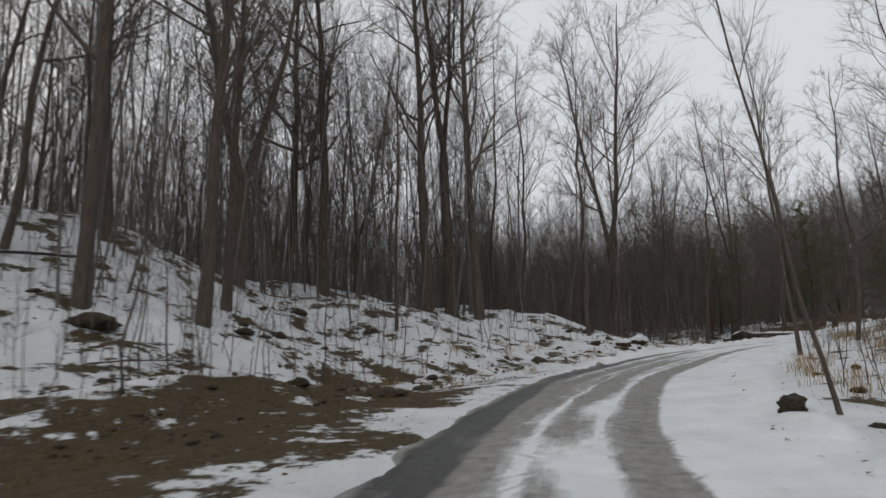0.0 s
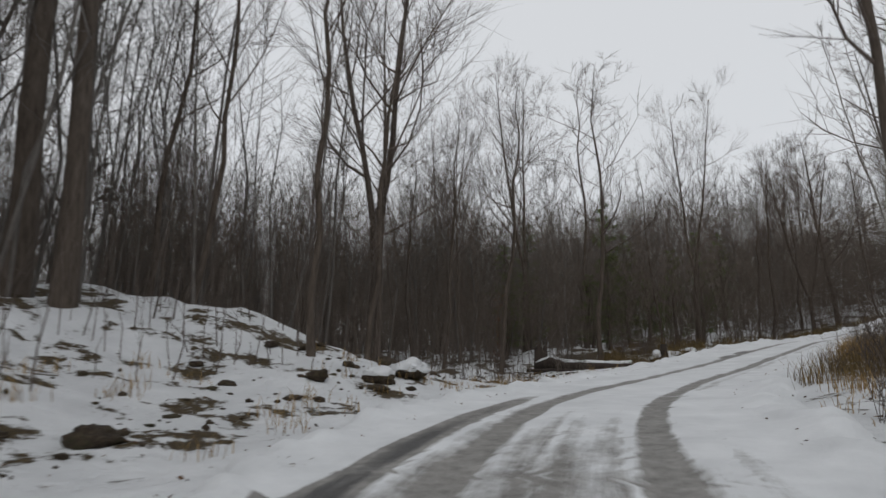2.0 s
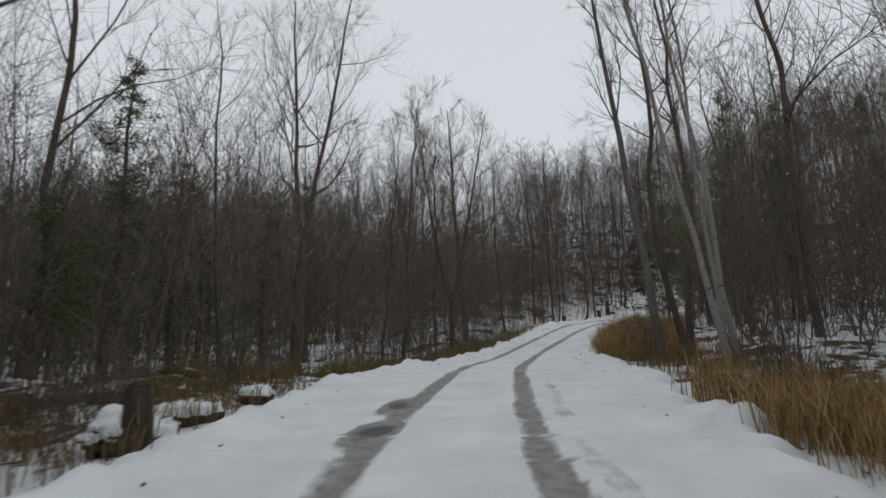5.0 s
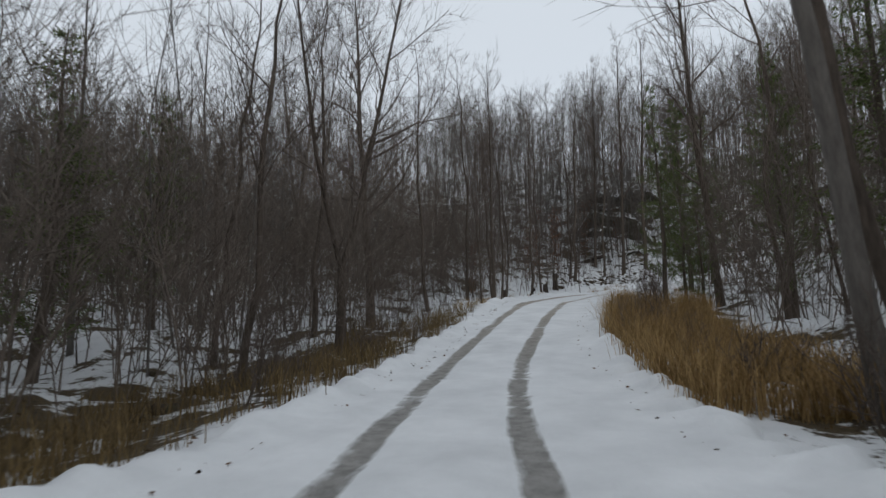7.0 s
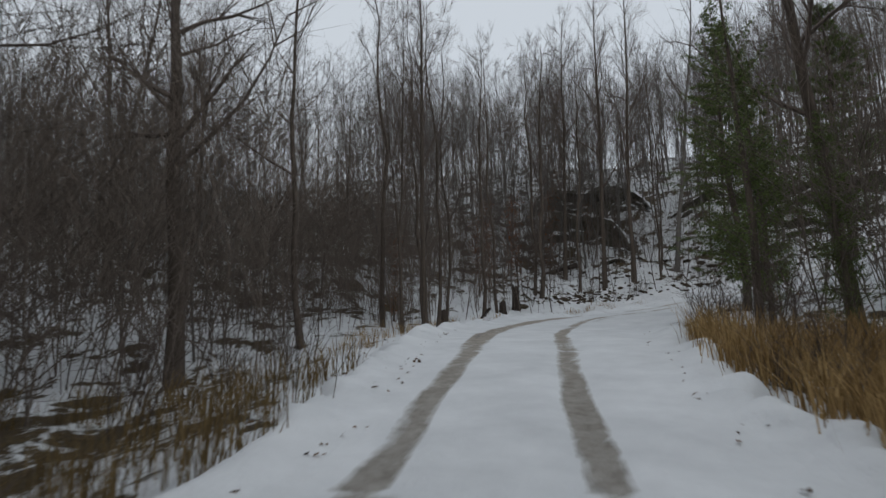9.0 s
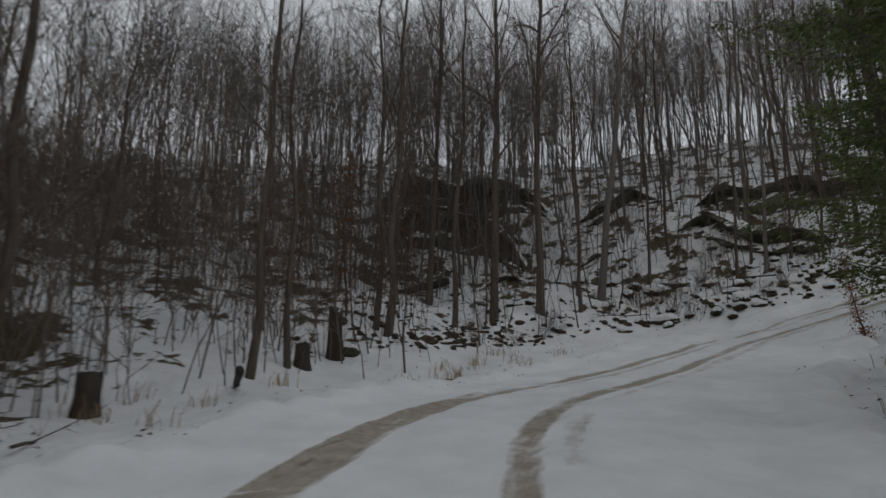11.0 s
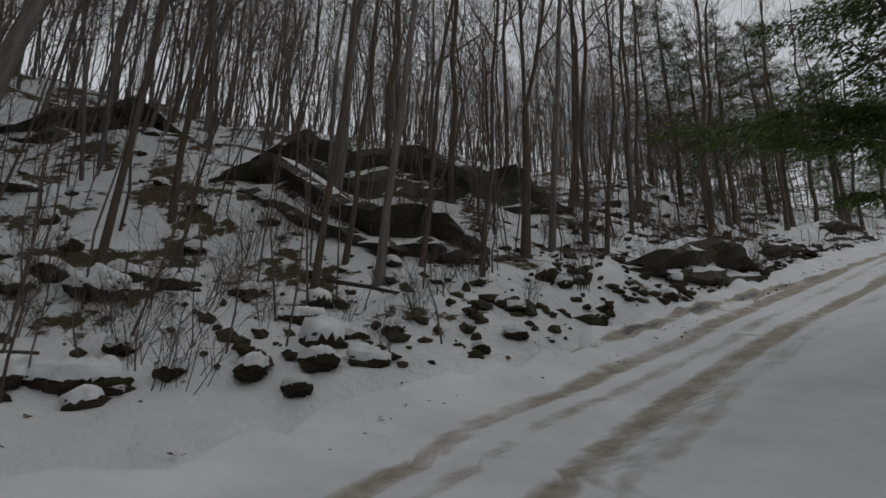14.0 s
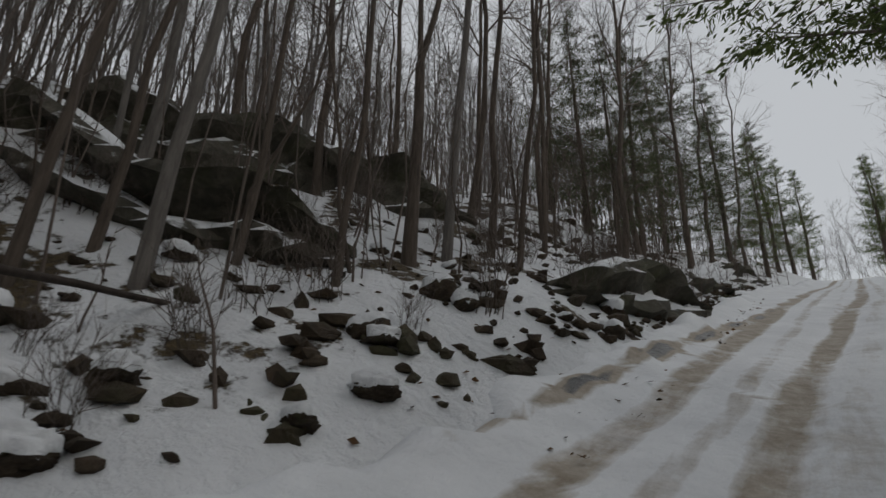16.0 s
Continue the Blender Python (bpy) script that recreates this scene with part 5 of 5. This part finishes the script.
for x, y in scatter(190, 72, 96, 2, 48, 0.16, lambda s, d, x, y: np.interp(s, [90, 97, 100.5, 102, 104, 107], [7.4, 6.6, 5.0, 3.0, 2.1, 1.9]) < d < np.interp(s, [97, 104], [6.5, 4.0]) + 11 * abs(math.sin(x * 7.1 + y * 3.3)) ** 3 and s > 92):
    k = float(np.clip(rng.lognormal(-1.9, 0.42), 0.07, 0.36))
    rock(ROCKS[int(rng.integers(0, 5))], x, y, k * rng.uniform(0.9, 1.3), k, k * rng.uniform(0.8, 1.25), rng.uniform(0, 360), 0.46, tilt=rng.normal(0, 12))
for x, y in scatter(16, 3, 13, 6, 18, 0.3, lambda s, d, x, y: 3.8 < -d < 7 and 6 < s < 18):
    k = rng.uniform(0.06, 0.16)
    rock(PLAIN[int(rng.integers(0, 3))], x, y, k * 1.4, k, k * 0.9, rng.uniform(0, 360), 0.2, "small dark stone poking out of the snow", "stone", "stones by the road")
for x, y in scatter(90, -14, 62, 10, 50, 0.3, lambda s, d, x, y: (4.5 < d < 15 and 8 < s < 70) if x % 1 < 0.5 else (4.2 < d < 9 and 9 < s < 30)):
    k = float(np.clip(rng.lognormal(-1.75, 0.45), 0.07, 0.4))
    rock(PLAIN[int(rng.integers(0, 3))], x, y, k * rng.uniform(0.8, 1.3), k, k * 0.9, rng.uniform(0, 360), 0.4,
         "small dark stone poking out of the snow", "stone", "stones by the road")
for ob in ROCKS + LARGE + PLAIN:
    drop_source(ob)


def log(x, y, length, r, turn, lift=0.0, tilt=0.0, label="fallen dark log lying in the snow", seed=1, snowed=False):
    g = np.random.default_rng(seed)
    geo = Geo()
    p = np.stack([np.linspace(-0.5, 0.5, 8) * length, g.normal(0, r * 0.3, 8), g.normal(0, r * 0.2, 8)], 1)
    q = r * np.linspace(1, 0.7, 8)
    geo.tube(np.r_[[p[0]], p, [p[-1]]], np.r_[0.01, q, 0.01], 9)
    ob = part("fallen_log", geo, ROTTEN)
    ob.matrix_basis = pose(x, y, stand(x, y) + r * 0.6 + lift, 0, tilt, turn)
    if snowed:
        top = Geo()
        k = np.linspace(0, 1, 24)
        line = np.stack([np.interp(k, np.linspace(0, 1, 8), p[:, j]) for j in range(3)], 1) + np.stack([np.zeros(24), g.normal(0, 0.015, 24), 0.62 * r * np.ones(24)], 1)
        size = np.interp(k, np.linspace(0, 1, 8), q) * 0.55 * (1 + g.normal(0, 0.12, 24))
        top.tube(np.r_[[line[0]], line, [line[-1]]], np.r_[0.01, size, 0.01], 12)
        part("snow_cap", top, SNOW, ob, "ridge of fresh snow")
    return tagged(ob, label, "log")


def stump(x, y, r, h, seed=1):
    g = np.random.default_rng(seed)
    geo = Geo()
    w = np.arange(14) * 2 * math.pi / 14
    ring = lambda rad, z, jag: np.stack([np.cos(w) * rad * (1 + g.normal(0, 0.06, 14)), np.sin(w) * rad * (1 + g.normal(0, 0.06, 14)), z + g.uniform(0, jag, 14)], 1)
    rows = [ring(r * 1.5, -0.15, 0), ring(r * 1.15, h * 0.15, 0), ring(r, h * 0.5, 0), ring(r * 0.95, h * 0.9, h * 0.2), ring(r * 0.6, h * 0.85, 0.03), ring(r * 0.05, h * 0.85, 0)]
    v = np.concatenate(rows)
    i, j = np.arange(5)[:, None] * 14, np.arange(14)[None]
    geo.add(v, np.stack([i + j, i + (j + 1) % 14, i + 14 + (j + 1) % 14, i + 14 + j], -1).reshape(-1, 4))
    ob = part("tree_stump", geo, ROTTEN)
    ob.matrix_basis = pose(x, y, stand(x, y), 0, 0, g.uniform(0, 360))
    return tagged(ob, "broken dark tree stump standing in the snow", "stump", "stumps")


stump(19.9, 38.2, 0.30, 1.2, 1)
stump(25.2, 36.3, 0.16, 0.72, 2)
stump(77.5, 44.1, 0.19, 1.25, 3)
stump(75.8, 44.5, 0.17, 0.55, 5)
stump(70.2, 46.0, 0.17, 0.6, 4)
log(21.2, 36.9, 3.9, 0.27, -36, 0.02, 0, "thick fallen log under a ridge of snow", 3, True)
log(19.4, 36.4, 2.4, 0.07, -25, seed=4)
log(72.6, 44.8, 3.4, 0.07, 20, 0.1, 4, seed=5)
log(82.55, 29.95, 3.4, 0.03, -64, 0.08, -8, "thin fallen trunk lying across the snowy slope", 6)
log(85.8, 43.1, 4.0, 0.16, 70, 0.0, 10, seed=7)
log(-13.0, 18.0, 4.0, 0.06, 20, 0.1, 2, "thin fallen trunk lying across the snowy slope", 8)


# ---------------------------------------------------------------- fallen leaves and branches
def leaf_litter(count):
    """Dead leaves that lie on the snow beside and on the road."""
    geo = Geo()
    s, u = rng.uniform(2, 118, count), rng.exponential(1.6, count)
    side = np.where(rng.random(count) < 0.62, 1.0, -1.0)
    d = np.where(side > 0, edge_left(s) - 0.8 + u, -(edge_right(s) - 0.8 + u))
    i = np.clip(np.searchsorted(ARC, s), 0, len(ARC) - 1)
    x, y = LINE[i, 0] + LEFT[i, 0] * d, LINE[i, 1] + LEFT[i, 1] * d
    rim = np.where(d > 0, edge_left(s), edge_right(s))
    z = height(x, y, False) + np.where(np.abs(d) < rim + 0.1, 0.05, 0.02)
    a, k = rng.uniform(0, 6.283, count), rng.uniform(0.018, 0.045, count)
    e, g = np.stack([np.cos(a), np.sin(a), rng.normal(0, 0.25, count)], 1) * k[:, None], np.stack([-np.sin(a), np.cos(a), rng.normal(0, 0.3, count)], 1) * k[:, None] * 0.6
    o = np.stack([x, y, z], 1)
    v = np.stack([o - e, o + g + (0, 0, 0.012), o + e, o - g], 1).reshape(-1, 3)
    geo.add(v, np.arange(len(v)).reshape(-1, 4))
    tagged(part("fallen_leaves", geo, DEAD, smooth=False), "scattered dead brown leaves lying on the snow", "leaves", kind="stuff")


leaf_litter(3800)


def fallen_branch(x, y, length, turn, seed):
    """A bare branch with side twigs that lies on the snow."""
    g = np.random.default_rng(seed)
    geo = Geo()
    p, r = bough(g, geo, (0, 0, 0.05), (1, 0, 0.04), length, 0.022, 5, 6, 0.02, 0.2)
    for _ in range(9):
        o, w = along(p, g.uniform(0.15, 0.95))
        e = sideways(g, w, g.uniform(0.4, 0.9))
        e[2] = abs(e[2]) * 0.6
        q, _ = bough(g, geo, o, e, length * g.uniform(0.15, 0.4), 0.010, 4, 3, 0.0, 0.2)
        for _ in range(3):
            o2, w2 = along(q, g.uniform(0.3, 1))
            bough(g, geo, o2, sideways(g, w2, 0.6), length * g.uniform(0.06, 0.15), 0.005, 3, 1, 0, 0.2)
    ob = part("fallen_branch", geo, BARK)
    ob.matrix_basis = pose(x, y, float(height(x, y, False)[0]) + 0.03, 0, 0, turn)
    tagged(ob, "bare fallen branch lying on the snow", "branch", "fallen branches")


fallen_branch(61.8, 37.9, 2.6, 200, 1)
fallen_branch(-7.5, 12.5, 2.4, 30, 3)
fallen_branch(-3.5, 17.0, 2.8, 100, 4)
fallen_branch(13.5, 31.5, 2.4, 70, 5)
fallen_branch(46.0, 34.6, 2.0, 190, 6)
fallen_branch(67.5, 45.0, 2.6, 20, 7)
fallen_branch(83.6, 34.0, 2.4, 120, 8)
fallen_branch(79.5, 41.5, 2.0, 60, 9)


def rubble(count):
    """Small broken stones and clods that stick out of the snow on the bank."""
    geo = Geo()
    bm = bmesh.new()
    bmesh.ops.create_icosphere(bm, subdivisions=1, radius=1)
    V0, F0 = np.array([v.co for v in bm.verts]), np.array([[v.index for v in f.verts] for f in bm.faces])
    bm.free()
    s = np.r_[rng.uniform(93, 126, count * 3 // 4), rng.uniform(6, 44, count // 4)]
    off = np.where(s > 90, np.interp(s, [93, 97, 100.5, 102, 104, 107], [7.2, 6.6, 5.0, 3.0, 2.1, 1.9]), 5.0) + rng.exponential(1.5, len(s))
    i = np.clip(np.searchsorted(ARC, s), 0, len(ARC) - 1)
    x, y = LINE[i, 0] + LEFT[i, 0] * off, LINE[i, 1] + LEFT[i, 1] * off
    z = height(x, y)
    for k in range(len(s)):
        r = float(np.clip(rng.lognormal(-2.8, 0.5), 0.03, 0.13)) * (0.7 if s[k] < 90 else 1.0)
        v = V0 * rng.uniform(0.55, 1.35, (len(V0), 1)) * (r * rng.uniform(0.8, 2.1), r, r * rng.uniform(0.5, 1.1))
        a = rng.uniform(0, 6.28)
        v = v @ np.array([[math.cos(a), math.sin(a), 0], [-math.sin(a), math.cos(a), 0], [0, 0, 1]])
        geo.add(v + (x[k], y[k], z[k] + r * 0.15), F0)
    tagged(part("bank_rubble", geo, STONE, smooth=False), "broken dark stones and clods poking through the snow", "stones", kind="stuff")


rubble(1900)
